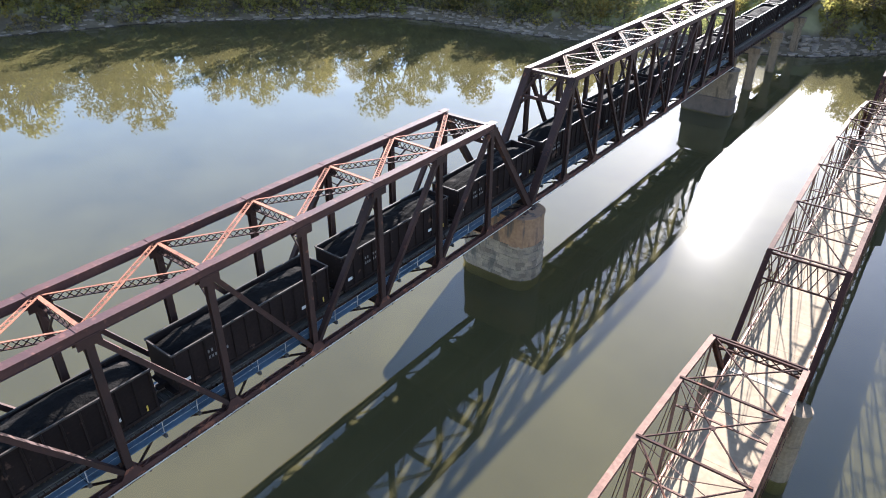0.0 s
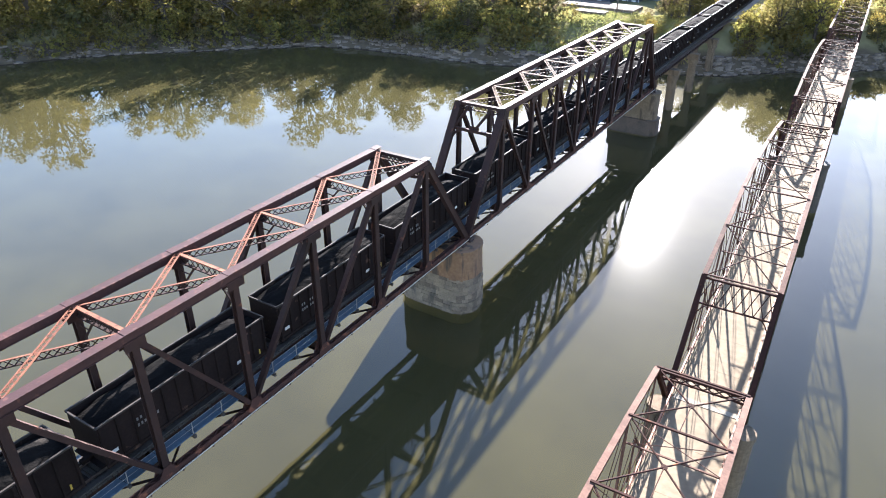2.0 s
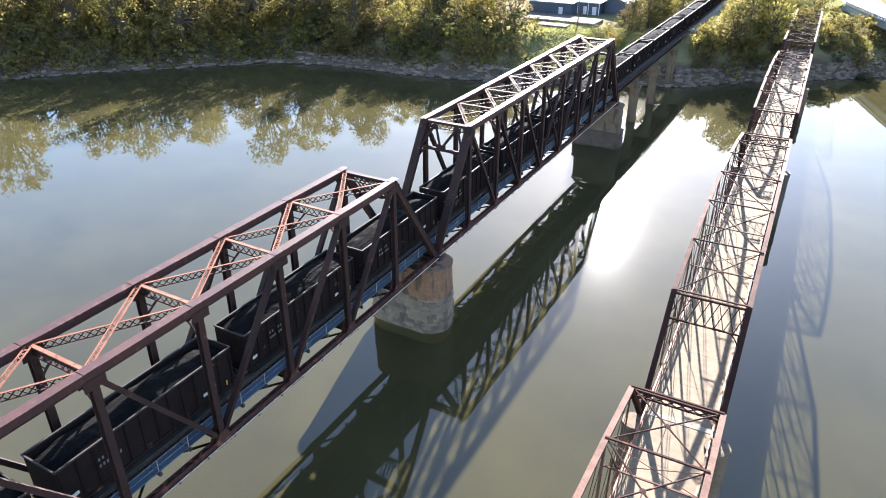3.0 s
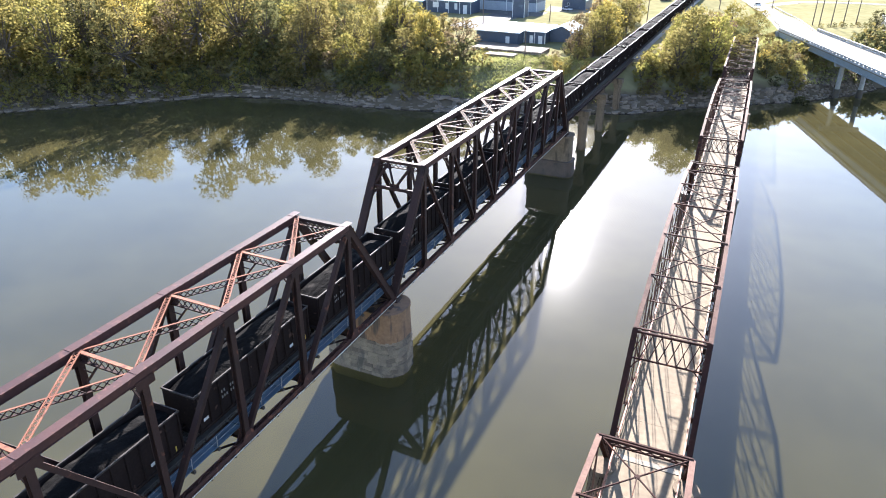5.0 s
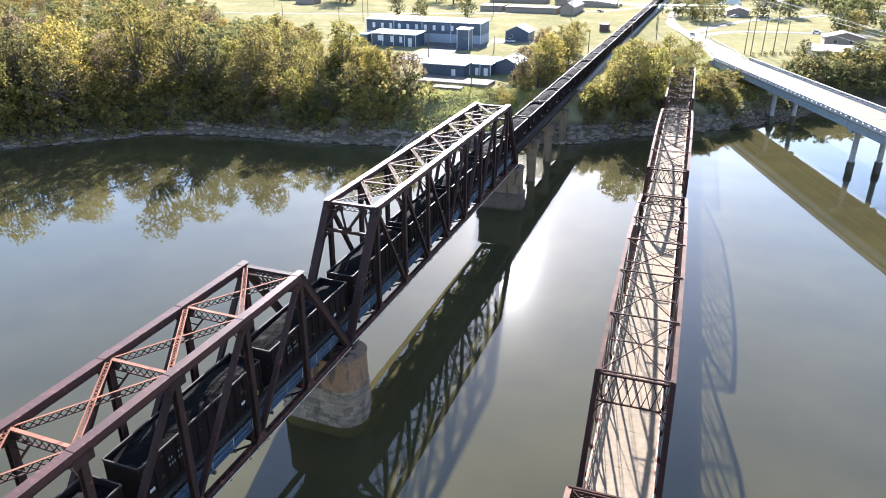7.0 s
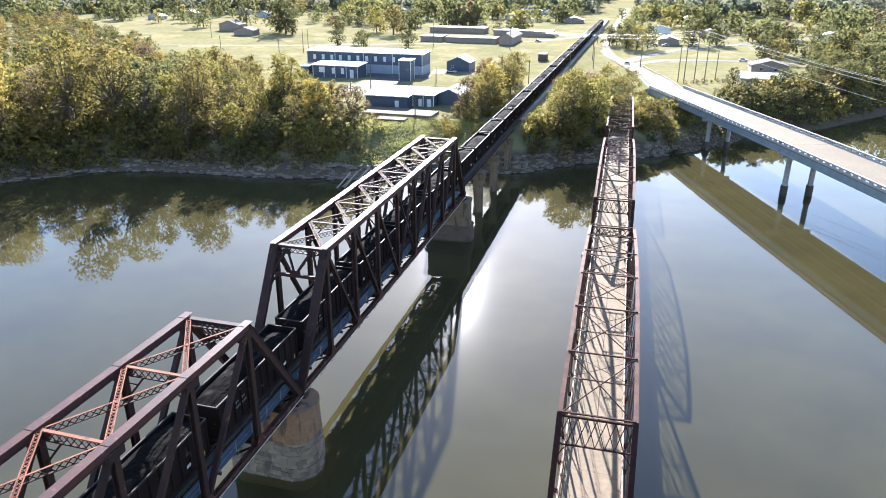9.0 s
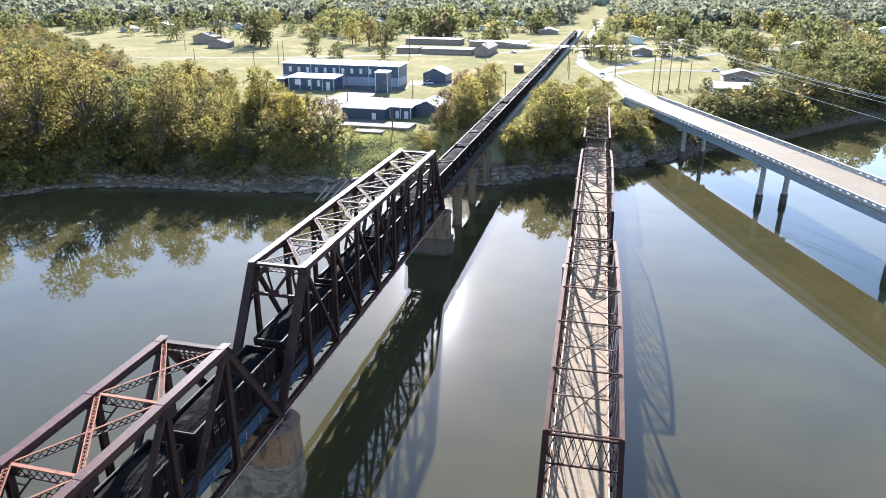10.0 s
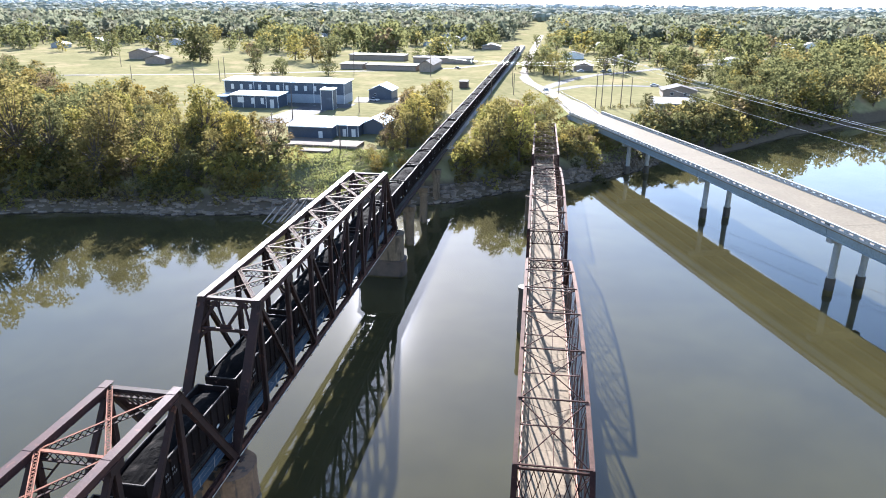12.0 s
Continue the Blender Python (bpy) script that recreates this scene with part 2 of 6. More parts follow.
# ---- building blocks ----
class Shape:
    """Collects plain solids for one mesh, in world metres."""

    def __init__(self):
        self.v, self.f = [], []

    def hull(self, pts, faces):
        n = len(self.v)
        self.v.extend(tuple(p) for p in pts)
        self.f.extend(tuple(n + i for i in f) for f in faces)
        return self

    def beam(self, p, q, w, h, up=(0, 0, 1)):
        p, q = Vector(p), Vector(q)
        a = (q - p).normalized()
        side = a.cross(Vector(up))
        if side.length < 1e-4:
            side = a.cross(Vector((0, 1, 0)))
        side.normalize()
        u = side.cross(a)
        s, u = side * (w / 2), u * (h / 2)
        return self.hull([p - s - u, p + s - u, p + s + u, p - s + u, q - s - u, q + s - u, q + s + u, q - s + u],
                         [(0, 1, 2, 3), (7, 6, 5, 4), (0, 4, 5, 1), (1, 5, 6, 2), (2, 6, 7, 3), (3, 7, 4, 0)])

    def pipe(self, points, r, n=5):
        """One continuous tube through the points."""
        k, m = len(self.v), len(points)
        for i, p in enumerate(points):
            a = (points[min(i + 1, m - 1)] - points[max(i - 1, 0)]).normalized()
            s = a.cross(Vector((0, 0, 1))).normalized()
            u = s.cross(a)
            self.v += [tuple(p + (s * math.cos(2 * math.pi * j / n) + u * math.sin(2 * math.pi * j / n)) * r) for j in range(n)]
        self.f += [(k + i * n + j, k + i * n + (j + 1) % n, k + (i + 1) * n + (j + 1) % n, k + (i + 1) * n + j) for i in range(m - 1) for j in range(n)]
        return self

    def block(self, x0, y0, z0, x1, y1, z1):
        return self.beam(((x0 + x1) / 2, y0, (z0 + z1) / 2), ((x0 + x1) / 2, y1, (z0 + z1) / 2), abs(x1 - x0), abs(z1 - z0))

    def tube(self, p, q, r, r2=None, n=8):
        p, q = Vector(p), Vector(q)
        a = (q - p).normalized()
        s = a.cross(Vector((0, 0, 1)))
        if s.length < 1e-4:
            s = Vector((1, 0, 0))
        s.normalize()
        u = s.cross(a)
        r2 = r if r2 is None else r2
        ring = [(math.cos(2 * math.pi * i / n), math.sin(2 * math.pi * i / n)) for i in range(n)]
        return self.hull([p + (s * c + u * k) * r for c, k in ring] + [q + (s * c + u * k) * r2 for c, k in ring],
                         [tuple(range(n)), tuple(range(2 * n - 1, n - 1, -1))] + [(i, i + n, (i + 1) % n + n, (i + 1) % n) for i in range(n)])

    def prism(self, outline, z0, z1, outline2=None):
        """An upright solid over a plan outline; outline2 is its plan at the top."""
        n, top = len(outline), outline2 or outline
        return self.hull([(x, y, z0) for x, y in outline] + [(x, y, z1) for x, y in top],
                         [tuple(range(n - 1, -1, -1)), tuple(range(n, 2 * n))] + [(i, (i + 1) % n, (i + 1) % n + n, i + n) for i in range(n)])

    def lattice(self, p, q, w, d, up=(0, 0, 1), flange=0.1, bar=0.07, pitch=None, cross=True, cover=True):
        """Two flanges d apart along up, joined by crossed lacing bars."""
        p, q = Vector(p), Vector(q)
        a = (q - p).normalized()
        side = a.cross(Vector(up)).normalized()
        u = side.cross(a) * (d / 2)
        if cover:
            self.beam(p + u, q + u, w, flange, u)
        self.beam(p - u, q - u, w, flange, u)
        n = max(1, round((q - p).length / (pitch or d)))
        for i in range(n):
            a0, a1 = p.lerp(q, i / n), p.lerp(q, (i + 1) / n)
            if cross or i % 2 == 0:
                self.beam(a0 + u, a1 - u, 0.02, bar, u.cross(a1 - a0).cross(a1 - a0))
            if cross or i % 2 == 1:
                self.beam(a0 - u, a1 + u, 0.02, bar, u.cross(a1 - a0).cross(a1 - a0))
        return self

    def channels(self, p, q, w, d, up=(0, 0, 1), pitch=0.55, t=0.06):
        """A built-up member: two side plates w apart with lacing above and below and battens at the ends."""
        p, q = Vector(p), Vector(q)
        a = (q - p).normalized()
        side = a.cross(Vector(up))
        if side.length < 1e-3:
            side = a.cross(Vector((0, 1, 0)))
        side.normalize()
        u = side.cross(a)
        for k in (-1, 1):
            self.beam(p + side * k * (w / 2), q + side * k * (w / 2), t, d, u)
        n = max(2, round((q - p).length / pitch))
        for face in (-1, 1):
            off = u * face * (d / 2 - 0.02)
            for e0, e1 in ((0.0, 0.1), (0.9, 1.0)):
                self.beam(p.lerp(q, e0) + off, p.lerp(q, e1) + off, w, 0.03, u)
            for i in range(n):
                a0, a1 = p.lerp(q, 0.1 + 0.8 * i / n), p.lerp(q, 0.1 + 0.8 * (i + 1) / n)
                k = 1 if i % 2 else -1
                self.beam(a0 + off + side * k * w / 2, a1 + off - side * k * w / 2, 0.09, 0.025, u)
        return self

    def mesh(self, name, origin):
        me = bpy.data.meshes.new(name)
        o = Vector(origin)
        me.from_pydata([(x - o.x, y - o.y, z - o.z) for x, y, z in self.v], [], self.f)
        me.update()
        return me


PLACE = {}


def thing(name, at, label, category, group="", kind=""):
    """An Empty at a thing's base, which carries its parts."""
    ob = new(name)
    ob.empty_display_size = 0.5
    ob.location = at
    PLACE[ob] = Vector(at)
    return tagged(ob, label, category, group, kind)


def part(name, shape, mat, parent=None, label="", origin=None):
    """One mesh object under a thing, or a thing of its own if it has no parent."""
    if origin is None:
        vs = np.array(shape.v)
        lo, hi = vs.min(0), vs.max(0)
        origin = ((lo[0] + hi[0]) / 2, (lo[1] + hi[1]) / 2, lo[2])
    ob = new(name, shape.mesh(name, origin))
    ob.data.materials.append(mat)
    ob.parent = parent
    ob.location = Vector(origin) - (PLACE[parent] if parent else Vector())
    PLACE[ob] = Vector(origin)
    return tagged(ob, label)


def rounded(x0, y0, x1, y1, r, n=5):
    """A plan outline with rounded corners."""
    pts = []
    for cx, cy, a in ((x1 - r, y1 - r, 0), (x0 + r, y1 - r, 90), (x0 + r, y0 + r, 180), (x1 - r, y0 + r, 270)):
        for i in range(n + 1):
            t = radians(a + 90 * i / n)
            pts.append((cx + r * math.cos(t), cy + r * math.sin(t)))
    return pts


# ---- ground and water ----
RIVER = -1.4
BANK = [(-433.8, -339.1), (-310.1, -163.9), (-222.6, -60.9), (-167.9, 26.7), (-145.3, 67.9), (-133, 83), (-114, 101), (-99, 115.5), (-76, 121), (-60, 121.5), (-40, 126), (-29, 128.5), (5.5, 145.5), (14.5, 154),
        (25.8, 163.7), (38.1, 172.5), (47.4, 180.5), (57.7, 192.0), (67.0, 206.0), (92.7, 227.6), (125.7, 267.8), (179.3, 315.2), (266.9, 382.2), (411.1, 469.8), (926.3, 722.2)]


def bank_distance(x, y):
    """Metres from the far waterline, positive on land. Works on arrays."""
    x, y = np.asarray(x, float), np.asarray(y, float)
    best, sign = np.full(x.shape, 1e9), np.ones(x.shape)
    for (ax, ay), (bx, by) in zip(BANK, BANK[1:]):
        dx, dy = bx - ax, by - ay
        k = np.clip(((x - ax) * dx + (y - ay) * dy) / (dx * dx + dy * dy), 0, 1)
        d = np.hypot(x - ax - k * dx, y - ay - k * dy)
        s = np.where(dx * (y - ay) - dy * (x - ax) > 0, 1.0, -1.0)
        sign = np.where(d < best, s, sign)
        best = np.minimum(best, d)
    return best * sign


def smooth(a, lo, hi):
    t = np.clip((np.asarray(a, float) - lo) / (hi - lo), 0, 1)
    return t * t * (3 - 2 * t)


FIELD = 7.0


def ground_height(x, y):
    x, y = np.asarray(x, float), np.asarray(y, float)
    d = bank_distance(x, y)
    wob = np.sin(x * 0.21 + y * 0.13) * 0.5 + np.sin(x * 0.07 - y * 0.11) * 0.7 + np.sin(x * 0.53 + 1) * np.sin(y * 0.47) * 0.35
    z = RIVER - 5.0 * smooth(-d, 0, 4) + 2.3 * smooth(d, -0.2, 4.5) + 6.1 * smooth((d + wob * 1.6 - 2.5) / (11.5 + 20 * np.exp(-((x + 24) / 15) ** 2) + 10 * np.exp(-((x - 52) / 13) ** 2)), 0, 1) + 0.25 * wob * smooth(d, 1, 10) * (1 - 0.7 * smooth(d, 40, 90))
    # the railway's bank and the highway's ramp
    rail = np.exp(-np.clip(np.abs(x) - 3.2, 0, None) ** 2 / 18) * smooth(y, 158, 172) * (1 - smooth(y, 330, 520))
    z = z + rail * np.clip(8.35 - z, 0, None)
    return z


def ground():
    xs = np.unique(np.concatenate([np.arange(-4800, -500, 215), np.arange(-500, -200, 20), np.arange(-200, 200, 4.0), np.arange(200, 500, 20), np.arange(500, 4801, 215)]))
    ys = np.unique(np.concatenate([np.arange(-2400, -400, 200), np.arange(-400, 0, 25), np.arange(0, 330, 4.0), np.arange(330, 700, 20), np.arange(700, 4801, 205)]))
    gx, gy = np.meshgrid(xs, ys)
    gz = ground_height(gx, gy)
    # the near shore, behind the camera's way
    gz = np.maximum(gz, np.where(gx > -150, -6.4 + 12.4 * smooth(-gy - 0.2 * gx, 150, 190), -6.4))
    n = len(xs)
    s = Shape()
    s.v = list(zip(gx.ravel().tolist(), gy.ravel().tolist(), gz.ravel().tolist()))
    s.f = [(j * n + i, j * n + i + 1, (j + 1) * n + i + 1, (j + 1) * n + i) for j in range(len(ys) - 1) for i in range(n - 1)]
    ob = part("ground", s, ground_material(), origin=(0, 0, 0))
    for p in ob.data.polygons:
        p.use_smooth = True
    tagged(ob, "pale dry mown grass field above a dark muddy river bank", "ground", kind="structure")


def ground_material():
    mat = material("ground", (0.245, 0.218, 0.115), (0.185, 0.175, 0.09), rough=0.95, scale=0.035, fine=9, spot=(0.25, 0.21, 0.12), spot_scale=0.06, spot_at=0.56, spec=0.0, bump=0.6, bump_scale=1.5)
    nt = mat.node_tree
    b = nt.nodes["Principled BSDF"]
    src = b.inputs["Base Color"].links[0].from_socket
    geo = nt.nodes.new("ShaderNodeNewGeometry")
    sep = nt.nodes.new("ShaderNodeSeparateXYZ")
    nt.links.new(geo.outputs["Position"], sep.inputs["Vector"])
    n = nt.nodes.new("ShaderNodeTexNoise")
    n.inputs["Scale"].default_value, n.inputs["Detail"].default_value = 0.25, 8.0
    nt.links.new(geo.outputs["Position"], n.inputs["Vector"])
    add = nt.nodes.new("ShaderNodeMath")
    add.operation = "MULTIPLY_ADD"
    add.inputs[1].default_value = 3.0
    nt.links.new(n.outputs["Fac"], add.inputs[0])
    nt.links.new(sep.outputs["Z"], add.inputs[2])
    r = nt.nodes.new("ShaderNodeMapRange")
    r.inputs["From Min"].default_value, r.inputs["From Max"].default_value = 3.4, 4.8
    nt.links.new(add.outputs[0], r.inputs["Value"])
    m = nt.nodes.new("ShaderNodeMix")
    m.data_type = "RGBA"
    rgba = [k for k in m.inputs if k.type == "RGBA"]
    earth = nt.nodes.new("ShaderNodeMix")
    earth.data_type = "RGBA"
    er = [k for k in earth.inputs if k.type == "RGBA"]
    er[0].default_value, er[1].default_value = (0.062, 0.051, 0.037, 1), (0.13, 0.105, 0.075, 1)
    n2 = nt.nodes.new("ShaderNodeTexNoise")
    n2.inputs["Scale"].default_value, n2.inputs["Detail"].default_value = 0.9, 8.0
    nt.links.new(geo.outputs["Position"], n2.inputs["Vector"])
    nt.links.new(n2.outputs["Fac"], earth.inputs["Factor"])
    nt.links.new([k for k in earth.outputs if k.type == "RGBA"][0], rgba[0])
    nt.links.new(r.outputs["Result"], m.inputs["Factor"])
    nt.links.new(src, rgba[1])
    nt.links.new([k for k in m.outputs if k.type == "RGBA"][0], b.inputs["Base Color"])
    return mat


ground()
def silt():
    """The top of the silt: some way below the surface in midstream, close under it along the bank."""
    xs = np.concatenate([[-1500, -700], np.arange(-400, 401, 10.0), [700, 1500]])
    ys = np.concatenate([[-700, -400, -200], np.arange(-100, 401, 10.0), [600, 900]])
    gx, gy = np.meshgrid(xs, ys)
    gz = RIVER - 1.5 + 1.2 * smooth(bank_distance(gx, gy), -105, -30)
    n, s = len(xs), Shape()
    s.v = list(zip(gx.ravel().tolist(), gy.ravel().tolist(), gz.ravel().tolist()))
    s.f = [(j * n + i, j * n + i + 1, (j + 1) * n + i + 1, (j + 1) * n + i) for j in range(len(ys) - 1) for i in range(n - 1)]
    ob = part("river_silt", s, MURK, origin=(0, 0, RIVER))
    ob.data.polygons.foreach_set("use_smooth", [True] * len(s.f))
    tagged(ob, "dull olive silt hanging in the river", "water", kind="structure")


silt()
s = Shape().hull([(-1500, -700, RIVER), (1500, -700, RIVER), (1500, 900, RIVER), (-1500, 900, RIVER)], [(0, 1, 2, 3)])
tagged(part("river_water", s, WATER, origin=(0, 0, RIVER)), "calm murky olive-green river water with faint ripples", "water", kind="structure")


def draped(name, mat, label, category, path, width, lift=0.05):
    """A road or pad laid on the ground along a path."""
    s, pts = Shape(), []
    for (ax, ay), (bx, by) in zip(path, path[1:]):
        n = max(1, int(math.hypot(bx - ax, by - ay) / 8))
        pts += [(ax + (bx - ax) * i / n, ay + (by - ay) * i / n) for i in range(n)]
    pts.append(path[-1])
    for i, (x, y) in enumerate(pts):
        x0, y0 = pts[max(0, i - 1)]
        x1, y1 = pts[min(len(pts) - 1, i + 1)]
        l = math.hypot(x1 - x0, y1 - y0)
        nx, ny = (y1 - y0) / l * width / 2, -(x1 - x0) / l * width / 2
        for k in (1, -1):
            px, py = x + k * nx, y + k * ny
            z = max(float(ground_height(px, py)), float(ground_height(x, y))) + lift
            s.v += [(px, py, z), (px, py, z - 0.4)]
    for i in range(len(pts) - 1):
        a = 4 * i
        s.f += [(a, a + 4, a + 6, a + 2), (a, a + 1, a + 5, a + 4), (a + 2, a + 6, a + 7, a + 3)]
    return tagged(part(name, s, mat), label, category, kind="structure")


# ---- railway bridge ----
HALF = 2.9


def rail_truss(y0, n, panel, zb, zt, label):
    """A through Pratt truss of n panels that starts at y0."""
    root = thing("railway_truss_bridge", (0, y0 + n * panel / 2, zb - 0.6), label, "bridge", "railway spans")
    node = [y0 + i * panel for i in range(n + 1)]
    # sunlit tops get this brighter rust; shaded webs below are painted STEEL
    bare = SUNRUST if zt < 19.5 else TANRUST
    y1 = node[-1]
    for side in (-1, 1):
        x = side * HALF
        for a, b in zip(node[1:-1], node[2:-1]):
            s = Shape().beam((x, a, zt), (x, b, zt), 0.56, 0.62)
            s.beam((x, a, zt + 0.325), (x, b, zt + 0.325), 0.72, 0.03)
            for k in (-1, 1):
                s.beam((x + k * 0.3, a, zt - 0.29), (x + k * 0.3, b, zt - 0.29), 0.12, 0.03)
            part("top_chord", s, CHORD, root, "rust-red riveted box chord")
        for a, b in ((node[0], node[1]), (y1, node[-2])):
            wide = 0.54 if zt < 19.5 else 0.74
            s = Shape().beam((x, a, zb), (x, b, zt), wide, 0.6, (0, 0, 1))
            d = Vector((0, b - a, zt - zb)).normalized()
            up = Vector((0, -d.z, d.y)) if d.y > 0 else Vector((0, d.z, -d.y))
            s.beam(Vector((x, a, zb)) + up * 0.31, Vector((x, b, zt)) + up * 0.31, wide + 0.16, 0.03, up)
            part("end_post", s, STEEL, root)
        for a, b in zip(node, node[1:]):
            s = Shape()
            for k in (-1, 1):
                s.beam((x + k * 0.2, a, zb), (x + k * 0.2, b, zb), 0.07, 0.52)
                s.beam((x + k * 0.24, a, zb - 0.25), (x + k * 0.24, b, zb - 0.25), 0.16, 0.03)
            for i in range(10):
                t0, t1 = a + panel * i / 10, a + panel * (i + 1) / 10
                k = 1 if i % 2 else -1
                s.beam((x + k * 0.2, t0, zb + 0.25), (x - k * 0.2, t1, zb + 0.25), 0.09, 0.02)
            part("bottom_chord", s, LOWSTEEL, root)
        for a in node[1:-1]:
            s = Shape()
            for k in (-1, 1):
                s.beam((x + k * 0.21, a, zb), (x + k * 0.21, a, zt - 0.2), 0.06, 0.5, (0, 1, 0))
            s.beam((x, a, zb), (x, a, zt - 0.3), 0.36, 0.03, (0, 1, 0))
            part("vertical_post", s, STEEL, root)
            outline = ((-1, -0.35), (1, -0.35), (1, 0.3), (0.4, 0.95), (-0.4, 0.95), (-1, 0.3))
            for k in (-1, 1):
                s = Shape().hull([(x + k * d, a + u * 0.75, zb + v) for d in (0.3, 0.325) for u, v in outline],
                                 [(0, 1, 2, 3, 4, 5), (11, 10, 9, 8, 7, 6)] + [(i, (i + 1) % 6, (i + 1) % 6 + 6, i + 6) for i in range(6)])
                part("gusset_plate", s, LOWSTEEL, root, "rusty gusset plate")
                part("gusset_plate", Shape().block(x + k * 0.3 - 0.015, a - 0.75, zt - 0.95, x + k * 0.3 + 0.015, a + 0.75, zt - 0.2), STEEL, root, "rusty gusset plate")
        mid = (node[0] + y1) / 2
        for i in range(1, n):
            a = node[i]
            if abs(a - mid) < 0.1:
                continue
            b = node[i + 1] if a < mid else node[i - 1]
            crossing = (a - mid) * (b - mid) < -0.1
            s = Shape().channels((x, a, zt - 0.2), (x, b, zb + 0.1), 0.4 if not crossing else 0.26, 0.34 if not crossing else 0.2)
            lo, hi = Vector((x, b, zb + 0.1)), Vector((x, a, zt - 0.2))
            lift = (hi - lo).cross(Vector((1, 0, 0))).normalized() * (0.17 if not crossing else 0.1)
            if lift.z < 0:
                lift = -lift
            s.beam(lo + lift, hi + lift, 0.46 if not crossing else 0.3, 0.025, lift)
            part("diagonal", s, STEEL, root)
        for a in node[1:-1]:
            part("splice_plate", Shape().block(x - 0.37, a - 0.55, zt + 0.34, x + 0.37, a + 0.55, zt + 0.365), CHORD, root, "rusted bolted splice plate")
    # sway frames, portals and the top bracing
    for i, a in enumerate(node[1:-1]):
        portal = i in (0, n - 2)
        strut = part("top_strut", Shape().beam((-HALF + 0.3, a, zt - 0.66), (HALF - 0.3, a, zt - 0.66), 0.24, 0.1), STEEL, root)
        for q in range(9):
            xa, xb = -HALF + 0.3 + (2 * HALF - 0.6) * q / 9, -HALF + 0.3 + (2 * HALF - 0.6) * (q + 1) / 9
            for za, zc in ((zt - 0.64, zt + 0.02), (zt + 0.02, zt - 0.64)):
                part("lacing_bar", Shape().beam((xa, a, za), (xb, a, zc), 0.02, 0.075), STEEL, strut)
        part("top_flange", Shape().beam((-HALF + 0.3, a, zt + 0.06), (HALF - 0.3, a, zt + 0.06), 0.28, 0.1), bare if not portal else CHORD, strut, "rusted top flange, coloured lighter than its web for the sun")
        if not portal:
            for k in (-1, 1):
                s = Shape().beam((k * (HALF - 0.25), a, zt - 2.6), (k * 1.1, a, zt - 0.75), 0.1, 0.14)
                s.beam((k * (HALF - 0.3), a, zt - 1.4), (k * 1.7, a, zt - 1.45), 0.06, 0.08)
                part("knee_brace", s, STEEL, root)
    for yy, inn, k in ((node[0], node[1], 1), (y1, node[-2], -1)):
        def on(z, x):
            return Vector((x, yy + (inn - yy) * (z - zb) / (zt - zb), z))
        s = Shape()
        s.beam(on(zt, -HALF), on(zt, HALF), 0.5, 0.3)
        low = zt - 2.6
        part("portal_brace", s, STEEL, root)
        part("portal_strut", Shape().beam(on(low, -HALF + 0.2), on(low, HALF - 0.2), 0.24, 0.34), STEEL, root)
        for sx in (-1, 1):
            if zt > 19.5:
                part("portal_diagonal", Shape().beam(on(low, sx * (HALF - 0.2)), on(zt - 0.2, sx * 1.45), 0.2, 0.3), STEEL, root)
                part("portal_diagonal", Shape().beam(on(zt - 0.2, sx * 1.45), on(low, 0), 0.2, 0.26), STEEL, root)
                part("portal_gusset", Shape().beam(on(zt - 0.5, sx * 1.0), on(zt - 0.5, sx * 1.9), 0.05, 0.6), STEEL, root)
            else:
                for q in range(6):
                    xa, xb = sx * HALF * q / 6, sx * HALF * (q + 1) / 6
                    part("portal_lacing", Shape().beam(on(zt - 0.1, xa), on(low, xb), 0.05, 0.12), STEEL, root)
                    part("portal_lacing", Shape().beam(on(low, xa), on(zt - 0.1, xb), 0.05, 0.12), STEEL, root)
            knee = Shape()
            for q in range(4):
                t0, t1 = radians(22.5 * q), radians(22.5 * (q + 1))
                knee.beam(on(low - 1.7 * (1 - math.sin(t0)), sx * (HALF - 0.1 - 1.5 * (1 - math.cos(t0)))), on(low - 1.7 * (1 - math.sin(t1)), sx * (HALF - 0.1 - 1.5 * (1 - math.cos(t1)))), 0.16, 0.3)
            part("portal_knee", knee, STEEL, root)
        part("portal_gusset", Shape().beam(on(low + 0.15, -0.6), on(low + 0.15, 0.6), 0.06, 0.75), STEEL, root)
    for a, b in zip(node[1:-1], node[2:-1]):
        z = zt + 0.14
        s = Shape().lattice((-HALF + 0.3, a, z - 0.3), (HALF - 0.3, b, z - 0.3), 0.16, 0.5, flange=0.06, bar=0.07, pitch=0.5, cover=False)
        brace = part("lateral_brace", s, STEEL, root)
        part("top_flange", Shape().beam((-HALF + 0.3, a, z - 0.05), (HALF - 0.3, b, z - 0.05), 0.15, 0.05), bare, brace, "rusted top flange, coloured lighter than its web for the sun")
        s = Shape()
        p, q = Vector((-HALF + 0.3, b, z - 0.02)), Vector((HALF - 0.3, a, z - 0.02))
        w = (q - p).cross(Vector((0, 0, 1))).normalized()
        s.lattice(p, q, 0.1, 0.36, up=w, flange=0.055, bar=0.05, pitch=0.4)
        part("lateral_brace", s, bare, root)
    # floor
    for a in node:
        s = Shape().beam((-HALF + 0.2, a, zb + 0.45), (HALF - 0.2, a, zb + 0.45), 0.04, 1.1)
        for z in (zb - 0.1, zb + 1.0):
            s.beam((-HALF + 0.2, a, z), (HALF - 0.2, a, z), 0.36, 0.05)
        part("floor_beam", s, STEEL, root)
